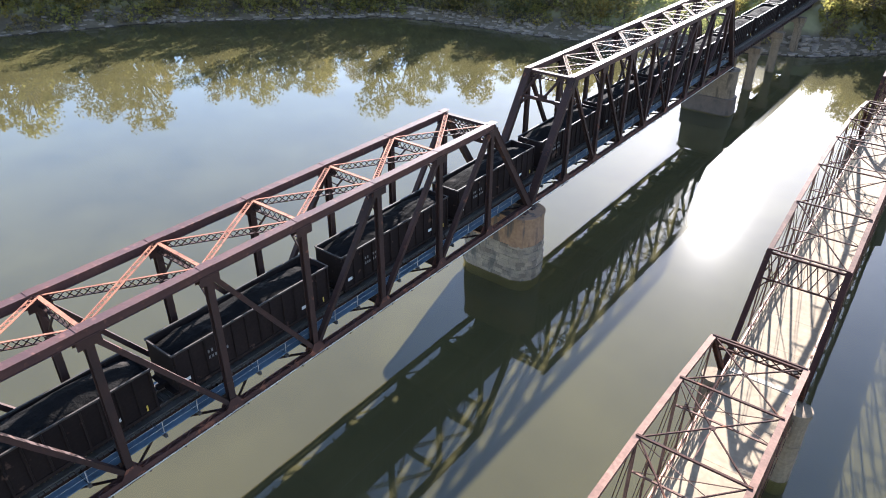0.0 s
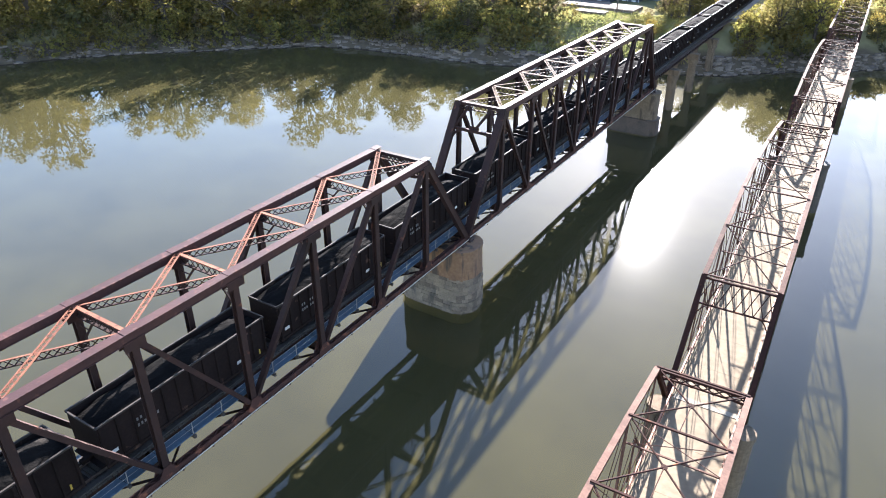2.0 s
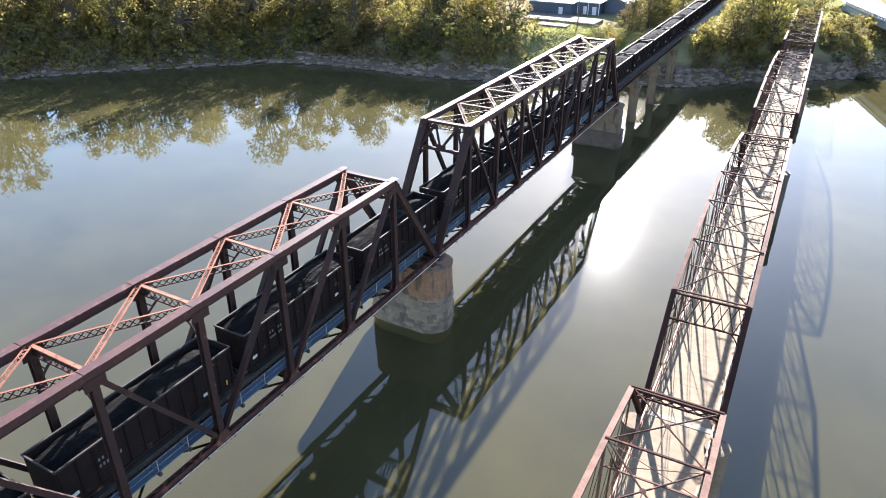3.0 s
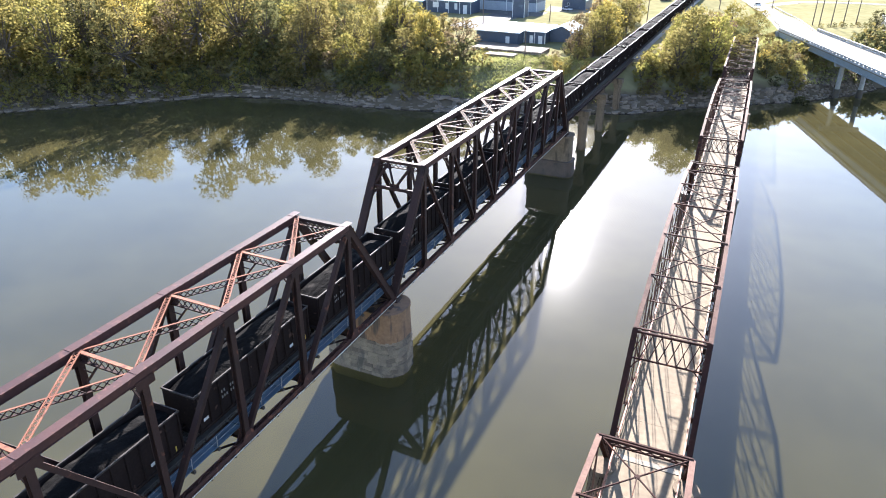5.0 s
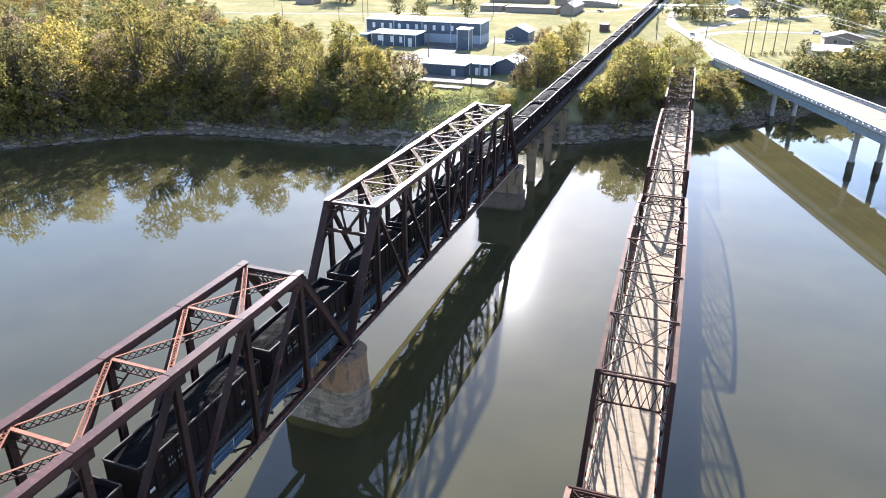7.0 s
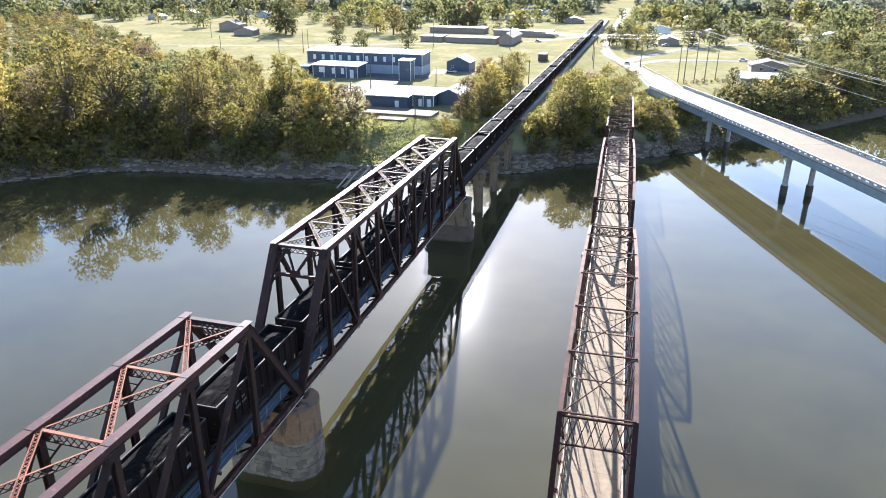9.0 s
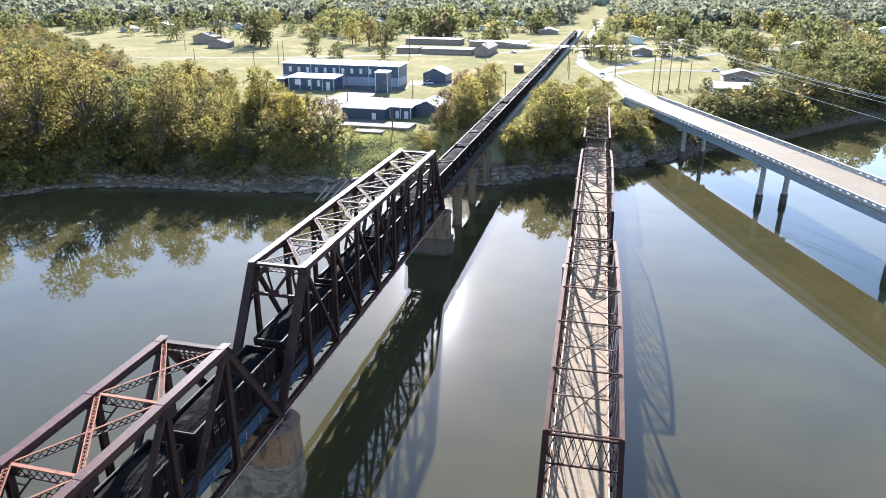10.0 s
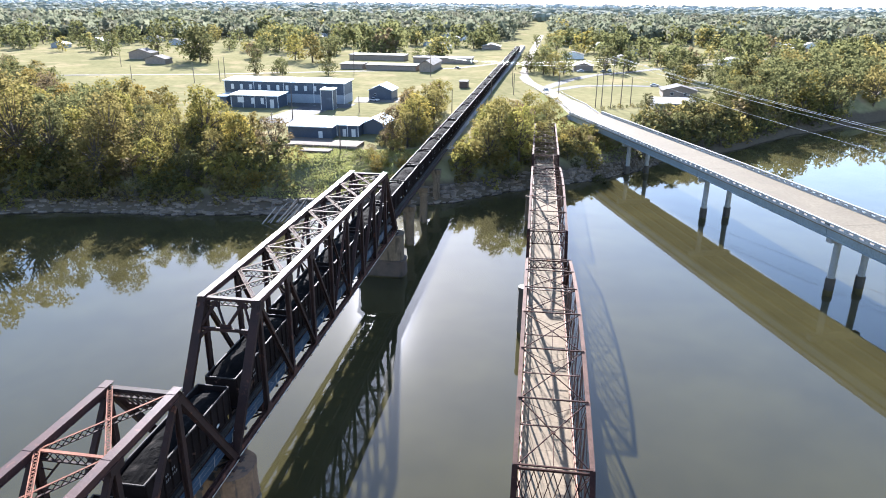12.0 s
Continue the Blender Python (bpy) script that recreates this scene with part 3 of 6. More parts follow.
    for a, b in zip(node, node[1:]):
        for k in (-1, 1):
            s = Shape().beam((k * 1.0, a, zb + 0.75), (k * 1.0, b, zb + 0.75), 0.04, 0.8)
            s.beam((k * 1.0, a, zb + 1.14), (k * 1.0, b, zb + 1.14), 0.3, 0.04)
            part("stringer", s, STEEL, root)
        s = Shape()
        s.beam((-HALF, a, zb - 0.1), (HALF, b, zb - 0.1), 0.16, 0.12)
        s.beam((-HALF, b, zb - 0.22), (HALF, a, zb - 0.22), 0.16, 0.12)
        part("bottom_brace", s, STEEL, root)
    # pipe with its brackets along the outside of the bottom chord
    s = Shape().tube((HALF + 0.42, y0, zb - 0.12), (HALF + 0.42, y1, zb - 0.12), 0.05, n=6)
    pipe = part("pipe", s, PIPE, root, "pale pipe along the bottom chord")
    for i in range(int((y1 - y0) / 2.7)):
        y = y0 + 1.3 + 2.7 * i
        part("pipe_bracket", Shape().block(HALF + 0.2, y - 0.04, zb - 0.26, HALF + 0.52, y + 0.04, zb - 0.16), STEEL, root)
    return root


RAIL_A = (-41.0, 8, 8.2)
RAIL_B = (24.9, 9, 7.68)
TRACK = 9.15
rail_truss(*RAIL_A, 7.2, 19.1, "black and rust-red riveted steel railway truss span")
rail_truss(*RAIL_B, 7.4, 19.9, "tall black steel railway truss span with pale-lit top chords")


def track(y0, y1):
    s = Shape()
    y = y0
    while y < y1:
        s.block(-1.6, y - 0.15, TRACK - 0.35, 1.6, y + 0.15, TRACK - 0.17)
        y += 0.38
    tagged(part("track_ties", s, WOODTIE), "dark creosoted timber ties under the rails", "railway ties", kind="stuff")
    for k in (-1, 1):
        s = Shape().beam((k * 0.75, y0, TRACK - 0.02), (k * 0.75, y1, TRACK - 0.02), 0.07, 0.05)
        s.beam((k * 0.75, y0, TRACK - 0.09), (k * 0.75, y1, TRACK - 0.09), 0.02, 0.12)
        s.beam((k * 0.75, y0, TRACK - 0.16), (k * 0.75, y1, TRACK - 0.16), 0.14, 0.02)
        tagged(part("rail", s, RAILSTEEL), "worn steel rail of the single track", "rail", "rails of the track", kind="structure")


track(-70, 640)
for k in (-1, 1):
    s = Shape().block(k * 1.3 - 0.22, -69, TRACK - 0.17, k * 1.3 + 0.22, 164, TRACK - 0.06)
    tagged(part("guard_timber", s, WOODTIE), "long dark guard timber bolted over the tie ends", "guard timber", "guard timbers")


def walkway(y0, y1, side):
    """Grated walk beside the track, with posts, wires and the beam ends that carry it."""
    root = thing("walkway", (2.1 * side, y0, TRACK - 0.9), "blue-grey steel grating walkway with pale posts beside the track, left one added for its shadow", "walkway", "walkways beside the track")
    z = TRACK - 0.72
    n = max(1, round((y1 - y0) / 2.7))
    st = (y1 - y0) / n
    for i in range(n):
        a, b = y0 + i * st + 0.03, y0 + (i + 1) * st - 0.03
        s = Shape().block(side * 1.5, a, z - 0.05, side * 2.55, b, z)
        for k in range(3):
            s.block(side * (1.5 + 0.5 * k), a, z, side * (1.54 + 0.5 * k), b, z + 0.02)
        part("grating", s, WALKBLUE, root)
        part("post", Shape().tube((side * 2.52, a, z), (side * 2.58, a, z + 1.05), 0.03, n=6), PIPE, root)
        part("bracket", Shape().block(side * 1.2, a - 0.1, z - 0.32, side * 2.72, a + 0.1, z - 0.06), WOODTIE, root)
    for h in (0.55, 1.03):
        part("wire", Shape().tube((side * 2.57, y0, z + h), (side * 2.57, y1, z + h), 0.012, n=5), PIPE, root)


# the left walkway (-1) is made up, added to widen the deck's shadow
for k in (1, -1):
    walkway(-40.5, 24.2, k)
    walkway(25.2, 93.6, k)


# ---- piers of the railway ----
def footed(root, x, y, r, low):
    """Foot of a column where it stands in the river, added to block sun and hidden in the murk's colour; gives the
    height at which its dry part begins.
    """
    if low > RIVER:
        return low
    part("foot", Shape().tube((x, y, RIVER - 2.3), (x, y, RIVER - 0.03), r, r, 14), MURK, root, "foot under water, added to block sun, coloured as the murk")
    return RIVER - 0.02


def bearings(root, yc, z):
    for x in (-HALF, HALF):
        for k in (-0.75, 0.75):
            part("bearing", Shape().prism(rounded(x - 0.5, yc + k - 0.45, x + 0.5, yc + k + 0.45, 0.05, 1), z, z + 0.33, rounded(x - 0.3, yc + k - 0.3, x + 0.3, yc + k + 0.3, 0.05, 1)), STEEL, root)


def stone_pier(yc):
    """Courses of uneven limestone blocks below a stained concrete shaft."""
    root = thing("railway_pier", (0, yc, RIVER), "grey limestone block pier with a brown stained concrete shaft", "bridge pier", "railway piers")
    x0, x1, y0, y1, top = -5.0, 5.0, yc - 2.9, yc + 2.6, 3.1
    core = rounded(x0 + 0.3, y0 + 0.3, x1 - 0.3, y1 - 0.3, 1.9)
    part("core", Shape().prism(core, RIVER - 0.02, top - 0.12), MORTAR, root)
    # added foot keeps sun off the silt below; murk colour hides it
    part("foot", Shape().prism(core, RIVER - 2.3, RIVER - 0.03), MURK, root, "foot under water, added to block sun, coloured as the murk")
    plan = rounded(x0, y0, x1, y1, 2.2, 4)
    edge = []
    for (ax, ay), (bx, by) in zip(plan, plan[1:] + plan[:1]):
        edge.append((Vector((ax, ay, 0)), Vector((bx, by, 0))))
    total = sum((b - a).length for a, b in edge)

    def at(l):
        l %= total
        for a, b in edge:
            m = (b - a).length
            if l <= m:
                return a.lerp(b, l / m)
            l -= m
        return plan[0]

    rnd = random.Random(3)
    za = RIVER - 0.02
    centre = Vector(((x0 + x1) / 2, (y0 + y1) / 2, 0))
    while za < top - 0.2:
        h = min(rnd.uniform(0.4, 0.62), top - za)
        zb = za + h - 0.025
        l, end = rnd.uniform(0, 1), 0
        start = l
        while l < start + total - 0.3:
            w = min(rnd.uniform(0.7, 1.5), start + total - l)
            a, b = at(l), at(l + w)
            l += w
            d = (b - a).normalized()
            out = Vector((d.y, -d.x, 0))
            if out.dot(a - centre) < 0:
                out = -out
            g, o = d * 0.015, out * rnd.uniform(-0.05, 0.04)
            batter = -out * 0.03 * (za - RIVER)
            pts = []
            for z, extra in ((za, batter), (zb, batter - out * rnd.uniform(0.0, 0.03))):
                pts += [a + g + o + extra + Vector((0, 0, z)), b - g + o + extra + Vector((0, 0, z)), b - g - out * 0.6 + Vector((0, 0, z)), a + g - out * 0.6 + Vector((0, 0, z))]
            part("stone", Shape().hull(pts, [(3, 2, 1, 0), (4, 5, 6, 7), (0, 1, 5, 4), (1, 2, 6, 5), (2, 3, 7, 6), (3, 0, 4, 7)]), STONE, root)
        za += h
    low, high = rounded(x0 + 0.2, y0 + 0.2, x1 - 0.2, y1 - 0.2, 2.05, 6), rounded(x0 + 0.3, y0 + 0.3, x1 - 0.3, y1 - 0.3, 2.0, 6)
    part("shaft", Shape().prism(low, top - 0.14, 6.25, high), PIERCONC, root, "brown-stained concrete shaft")
    part("cap", Shape().prism(rounded(x0 + 0.22, y0 + 0.22, x1 - 0.22, y1 - 0.22, 2.05, 6), 6.25, 6.6), PIERCONC, root)
    bearings(root, yc, 6.6)


def concrete_pier(yc):
    root = thing("railway_pier", (0, yc, RIVER), "tan concrete pier on a smooth dark footing", "bridge pier", "railway piers")
    x0, x1, y0, y1 = -4.6, 4.6, yc - 1.3, yc + 2.9
    part("footing", Shape().prism(rounded(x0 - 0.2, y0 - 0.2, x1 + 0.2, y1 + 0.2, 1.6, 6), RIVER - 0.02, 1.4, rounded(x0 - 0.05, y0 - 0.05, x1 + 0.05, y1 + 0.05, 1.5, 6)), DARKBASE, root, "dark brown footing")
    # added sun block under the footing, in the murk's colour to stay unseen
    part("foot", Shape().prism(rounded(x0, y0, x1, y1, 1.5, 6), RIVER - 2.3, RIVER - 0.03), MURK, root, "foot under water, added to block sun, coloured as the murk")
    part("ledge", Shape().prism(rounded(x0 - 0.15, y0 - 0.15, x1 + 0.15, y1 + 0.15, 1.55, 6), 1.4, 1.6), DARKBASE, root)
    part("shaft", Shape().prism(rounded(x0 + 0.3, y0 + 0.3, x1 - 0.3, y1 - 0.3, 1.4, 6), 1.6, 6.3, rounded(x0 + 0.4, y0 + 0.4, x1 - 0.4, y1 - 0.4, 1.35, 6)), TANCONC, root)
    part("cap", Shape().prism(rounded(x0 + 0.25, y0 + 0.25, x1 - 0.25, y1 - 0.25, 1.4, 6), 6.3, 6.65), TANCONC, root)
    bearings(root, yc, 6.65)


stone_pier(24.5)
concrete_pier(94.0)


def approach_span(y0, y1):
    root = thing("girder_span", (0, (y0 + y1) / 2, TRACK - 2.4), "dark steel plate girder span under the track", "bridge", "approach spans")
    for k in (-1, 1):
        s = Shape().beam((k * 1.1, y0 + 0.1, TRACK - 1.25), (k * 1.1, y1 - 0.1, TRACK - 1.25), 0.05, 1.75)
        for z in (TRACK - 2.1, TRACK - 0.4):
            s.beam((k * 1.1, y0 + 0.1, z), (k * 1.1, y1 - 0.1, z), 0.42, 0.06)
        for i in range(int((y1 - y0) / 1.5)):
            s.block(k * 1.1 - 0.17, y0 + 1 + 1.5 * i, TRACK - 2.1, k * 1.1 + 0.17, y0 + 1.06 + 1.5 * i, TRACK - 0.42)
        part("girder", s, STEEL, root)
    s = Shape()
    for i in range(int((y1 - y0) / 3)):
        y = y0 + 1 + 3 * i
        s.beam((-1.1, y, TRACK - 2.0), (1.1, y, TRACK - 0.5), 0.1, 0.1)
        s.beam((1.1, y, TRACK - 2.0), (-1.1, y, TRACK - 0.5), 0.1, 0.1)
    part("cross_bracing", s, STEEL, root)
    part("side_walk", Shape().block(1.5, y0, TRACK - 0.5, 2.35, y1, TRACK - 0.38), STEEL, root)


def approach_bent(y):
    root = thing("railway_bent", (0, y, -1), "concrete bent with two round columns and a stained cap", "bridge pier", "railway bents")
    for x in (-2.0, 2.0):
        base = footed(root, x, y, 0.9, float(ground_height(x, y)) - 0.6)
        s = Shape().tube((x, y, base), (x, y, TRACK - 4.3), 0.95, 0.9, 14)
        part("column", s, TANCONC, root)
        part("column_head", Shape().tube((x, y, TRACK - 4.3), (x, y, TRACK - 3.3), 1.15, 1.15, 14), TANCONC, root)
    part("cap", Shape().block(-3.2, y - 0.9, TRACK - 3.3, 3.2, y + 0.9, TRACK - 2.15), TANCONC, root)


BENTS = [94.0, 112.0, 128.0, 146.0, 164.0]
for a, b in zip(BENTS, BENTS[1:]):
    approach_span(a, b)
for y in BENTS[1:-1]:
    approach_bent(y)
root = thing("abutment", (0, 166.5, 3), "weathered concrete railway abutment in the bank", "abutment")
part("wall", Shape().prism([(-4.2, 163.2), (4.2, 163.2), (4.2, 169), (-4.2, 169)], 1.5, TRACK - 2.15), CONC, root)
part("back_wall", Shape().prism([(-4.2, 164.6), (4.2, 164.6), (4.2, 169), (-4.2, 169)], TRACK - 2.15, TRACK - 0.5), CONC, root)
s = Shape()
s.hull([(-3.6, 165, TRACK - 1.6), (3.6, 165, TRACK - 1.6), (3.6, 640, 4.5), (-3.6, 640, 4.5), (-1.9, 165, TRACK - 0.3), (1.9, 165, TRACK - 0.3), (1.9, 640, TRACK - 0.3), (-1.9, 640, TRACK - 0.3)],
       [(4, 5, 6, 7), (0, 4, 7, 3), (1, 2, 6, 5), (0, 1, 5, 4), (2, 3, 7, 6)])
tagged(part("ballast_bed", s, BALLAST), "grey crushed stone ballast under the track", "ballast", kind="structure")


# ---- the coal train ----
CAR, PITCH, FIRST = 15.2, 16.1, -68.05


def coal_car(y, heap):
    root = thing("coal_car", (0, y + CAR / 2, TRACK), "black steel coal gondola car with ribbed sides, loaded with coal", "rail car", "coal train")
    z0, z1, w = TRACK + 0.75, TRACK + 4.0, 1.55
    a, b = y + 0.35, y + CAR - 0.35
    q = [(-w, a), (w, a), (w, b), (-w, b)]
    r = [(-w + 0.06, a + 0.06), (w - 0.06, a + 0.06), (w - 0.06, b - 0.06), (-w + 0.06, b - 0.06)]
    s = Shape().hull([(x, yy, z0) for x, yy in q] + [(x, yy, z1) for x, yy in q] + [(x, yy, z0 + 0.1) for x, yy in r] + [(x, yy, z1) for x, yy in r],
                     [(3, 2, 1, 0), (8, 9, 10, 11)] + [f for i in range(4) for j in [(i + 1) % 4] for f in ((i, j, j + 4, i + 4), (i + 4, j + 4, j + 12, i + 12), (i + 12, j + 12, j + 8, i + 8))])
    part("body", s, CARPAINT, root)
    part("centre_sill", Shape().block(-0.3, a, z0 - 0.35, 0.3, b, z0 - 0.005), CARPAINT, root)
    for k in (-1, 1):
        for i in range(13):
            yy = a + 0.15 + (b - a - 0.3) * i / 12
            part("rib", Shape().hull([(k * (w + 0.02), yy - 0.1, z0), (k * (w + 0.02), yy + 0.1, z0), (k * (w + 0.02), yy + 0.1, z1 - 0.12), (k * (w + 0.02), yy - 0.1, z1 - 0.12),
                                      (k * (w + 0.15), yy - 0.06, z0 + 0.1), (k * (w + 0.15), yy + 0.06, z0 + 0.1), (k * (w + 0.13), yy + 0.06, z1 - 0.14), (k * (w + 0.13), yy - 0.06, z1 - 0.14)],
                                     [(4, 5, 6, 7), (0, 4, 7, 3), (1, 2, 6, 5), (0, 1, 5, 4), (2, 3, 7, 6)] if k > 0 else [(7, 6, 5, 4), (3, 7, 4, 0), (5, 6, 2, 1), (4, 5, 1, 0), (6, 7, 3, 2)]), CARPAINT, root)
        part("top_rail", Shape().block(k * w - 0.06, a - 0.06, z1 - 0.1, k * w + 0.07, b + 0.06, z1 + 0.03), CARRAIL, root, "worn pale top edge")
        part("side_sill", Shape().block(k * w - 0.05, a, z0 - 0.22, k * w + 0.08, b, z0 + 0.05), CARPAINT, root)
        if k > 0:
            for dy, dz in ((0, 0.5), (0.28, 0.5), (1.0, 0.5), (1.28, 0.5), (0, 0), (0.26, 0), (0.52, 0), (1.0, 0), (1.26, 0), (1.52, 0)):
                part("stencil_bar", Shape().block(w + 0.16, a + 2.6 + dy, z0 + 1.42 + dz, w + 0.17, a + 2.74 + dy, z0 + 1.66 + dz), STENCIL, root)
        for yy in (a + 0.45, b - 3.2):
            part("placard", Shape().block(k * (w + 0.165) - 0.004, yy, z0 + 0.75, k * (w + 0.165) + 0.004, yy + 0.5, z0 + 1.02), WHITEPAINT, root, "small white placard")
        part("reflector", Shape().block(k * (w + 0.165) - 0.004, b - 0.95, z0 + 0.3, k * (w + 0.165) + 0.004, b - 0.83, z0 + 0.75), YELLOWPAINT, root, "yellow reflector strip")
    for yy in (a - 0.03, b + 0.03):
        part("end_rail", Shape().block(-w, yy - 0.05, z1 - 0.1, w, yy + 0.05, z1 + 0.03), CARRAIL, root)
        part("end_platform", Shape().block(-w + 0.1, yy - 0.3, z0 - 0.05, w - 0.1, yy + 0.3, z0 + 0.08), CARPAINT, root)
    part("coupler", Shape().block(-0.18, y - 0.45, TRACK + 0.75, 0.18, y + 0.5, TRACK + 1.05), CARPAINT, root)
    # the heap of coal
    rnd = random.Random(heap)
    nx, ny = 12, 34
    s = Shape()
    h0, peaks = rnd.uniform(-0.5, -0.2), [(rnd.uniform(0.15, 0.85), rnd.uniform(0.2, 0.6)) for _ in range(3)]
    for j in range(ny + 1):
        for i in range(nx + 1):
            u, v = i / nx, j / ny
            across = 1 - (2 * u - 1) ** 2
            along = min(1, v / 0.14, (1 - v) / 0.14)
            h = h0 - 0.3 * (1 - along) + across * (0.3 + max(p[1] * math.exp(-((v - p[0]) / 0.17) ** 2) for p in peaks)) + noise.noise((i * 0.6, j * 0.45, heap)) * 0.12
            s.v.append((-w + 0.03 + (2 * w - 0.06) * u, a + 0.03 + (b - a - 0.06) * v, z1 + min(h, 0.62) - 0.08))
    s.f = [(j * (nx + 1) + i, j * (nx + 1) + i + 1, (j + 1) * (nx + 1) + i + 1, (j + 1) * (nx + 1) + i) for j in range(ny) for i in range(nx)]
    ob = part("coal_load", s, COAL, root, "heaped black coal with dusty grey crests")
    for yc in (y + 2.4, y + CAR - 2.4):
        truck = Shape()
        for k in (-1, 1):
            truck.block(k * 1.0 - 0.1, yc - 1.15, TRACK + 0.35, k * 1.0 + 0.1, yc + 1.15, TRACK + 0.62)
            truck.block(k * 1.0 - 0.09, yc - 0.35, TRACK + 0.12, k * 1.0 + 0.09, yc + 0.35, TRACK + 0.4)
        truck.block(-1.0, yc - 0.2, TRACK + 0.3, 1.0, yc + 0.2, TRACK + 0.72)
        tr = part("truck_frame", truck, CARPAINT, root)
        for yy in (yc - 0.85, yc + 0.85):
            s = Shape()
            for k in (-1, 1):
                s.tube((k * 0.69, yy, TRACK + 0.455), (k * 0.82, yy, TRACK + 0.455), 0.45, 0.45, 16)
            s.tube((-0.8, yy, TRACK + 0.455), (0.8, yy, TRACK + 0.455), 0.08)
            part("wheelset", s, RAILSTEEL, tr)
    return root


cars = [coal_car(FIRST, k) for k in range(4)]
for k, c in enumerate(cars[1:], 1):
    c.location.y += PITCH * k
for k in range(4, 39):
    copy_thing(cars[k % 4], Matrix.Translation((0, FIRST + CAR / 2 + PITCH * k, TRACK)))


# ---- old road bridge ----
PADPALE = material("pale_new_concrete", (0.33, 0.28, 0.21), (0.28, 0.235, 0.18), spec=0.1, rough=0.9, scale=0.8)
ROAD_D = Vector((-0.0222, 0.99975, 0))
ROAD_W = Vector((0.99975, 0.0222, 0))
ROAD_O = Vector((32.86, 0, 0))
ROAD_Z, ROAD_HALF = 5.3, 3.05


def rp(w, u, z):
    return ROAD_O + ROAD_D * u + ROAD_W * w + Vector((0, 0, z))


def road_truss(u0, tops, label):
    """A pin-connected through truss: tops are (u, z) of the top chord's nodes; feet lie one panel outside them."""
    step = tops[1][0] - tops[0][0]
    u1 = tops[-1][0] + (tops[0][0] - u0)
    mid = (u0 + u1) / 2
    root = thing("road_truss_bridge", rp(0, mid, ROAD_Z - 0.5), label, "bridge", "old road bridge spans")
    n = len(tops)
    for k in (-1, 1):
        w = k * ROAD_HALF
        feet = [u0] + [u for u, z in tops] + [u1]
        for (a, za), (b, zb) in zip(tops, tops[1:]):
            s = Shape()
            for e in (-1, 1):
                s.beam(rp(w + e * 0.15, a, za), rp(w + e * 0.15, b, zb), 0.05, 0.34)
            s.beam(rp(w, a, za + 0.18), rp(w, b, zb + 0.18), 0.4, 0.03)
            part("top_chord", s, ROADSTEEL, root, "rusty pink-brown top chord")
        for a, (b, z) in ((u0, tops[0]), (u1, tops[-1])):
            s = Shape()
            for e in (-1, 1):
                s.beam(rp(w + e * 0.17, a, ROAD_Z), rp(w + e * 0.17, b, z), 0.05, 0.36)
            s.beam(rp(w, a, ROAD_Z + 0.05), rp(w, b, z + 0.15), 0.46, 0.1)
            part("end_post", s, DARKSTEEL, root)
        for a, b in zip(feet, feet[1:]):
            s = Shape()
            for e in (-1, 1):
                s.beam(rp(w + e * 0.12, a, ROAD_Z), rp(w + e * 0.12, b, ROAD_Z), 0.04, 0.16)
            part("bottom_chord", s, DARKSTEEL, root)
        for i, (u, z) in enumerate(tops):
            if i in (0, n - 1):
                s = Shape().beam(rp(w, u, ROAD_Z), rp(w, u, z), 0.12, 0.1, ROAD_D)
            else:
                s = Shape().lattice(rp(w, u, ROAD_Z), rp(w, u, z - 0.15), 0.14, 0.3, up=ROAD_D, flange=0.05, bar=0.05, pitch=0.42, cross=False)
            part("post", s, ROADSTEEL, root)
            if u < mid - 0.1:
                goal = feet[i + 2]
            elif u > mid + 0.1:
                goal = feet[i]
            else:
                goal = None
            if goal is not None:
                s = Shape()
                for e in (-1, 1):
                    s.beam(rp(w + e * 0.1, u, z), rp(w + e * 0.1, goal, ROAD_Z), 0.03, 0.12)
                part("eyebar", s, DARKSTEEL, root)
            if 0 < i < n - 1:
                # light counter rod and the half-panel strut
                back = feet[i] if u < mid else feet[i + 2]
                part("counter_rod", Shape().tube(rp(w, u, z - 0.2), rp(w, back, ROAD_Z + 0.1), 0.035, n=5), ROADSTEEL, root)
        for (a, za), (b, zb) in zip(tops, tops[1:]):
            m, zm = (a + b) / 2, (za + zb) / 2
            zc = (ROAD_Z + zm) / 2
            part("sub_strut", Shape().lattice(rp(w, m, ROAD_Z), rp(w, m, zc), 0.1, 0.2, up=ROAD_D, flange=0.04, bar=0.04, pitch=0.4, cross=False), ROADSTEEL, root)
            part("sub_strut", Shape().beam(rp(w, m, zc), rp(w, a if a < mid else b, ROAD_Z), 0.08, 0.08), DARKSTEEL, root)
        # railing of rails and lattice
        s = Shape()
        ur = u0 + 0.3
        wi = w - k * 0.45
        part("handrail", Shape().beam(rp(wi, u0 + 0.3, ROAD_Z + 1.55), rp(wi, u1 - 0.3, ROAD_Z + 1.55), 0.12, 0.14), RAILRUST, root, "orange-rusted handrail")
        part("guard_rail", Shape().beam(rp(wi, u0 + 0.3, ROAD_Z + 0.75), rp(wi, u1 - 0.3, ROAD_Z + 0.75), 0.08, 0.1), RAILRUST, root, "orange-rusted handrail")
        m = int((u1 - u0 - 0.6) / 0.8)
        for i in range(m):
            a, b = u0 + 0.3 + 0.8 * i, u0 + 1.1 + 0.8 * i
            s.beam(rp(wi, a, ROAD_Z + 0.78), rp(wi, b, ROAD_Z + 1.5), 0.015, 0.05, ROAD_W)
            s.beam(rp(wi, a, ROAD_Z + 1.5), rp(wi, b, ROAD_Z + 0.78), 0.015, 0.05, ROAD_W)
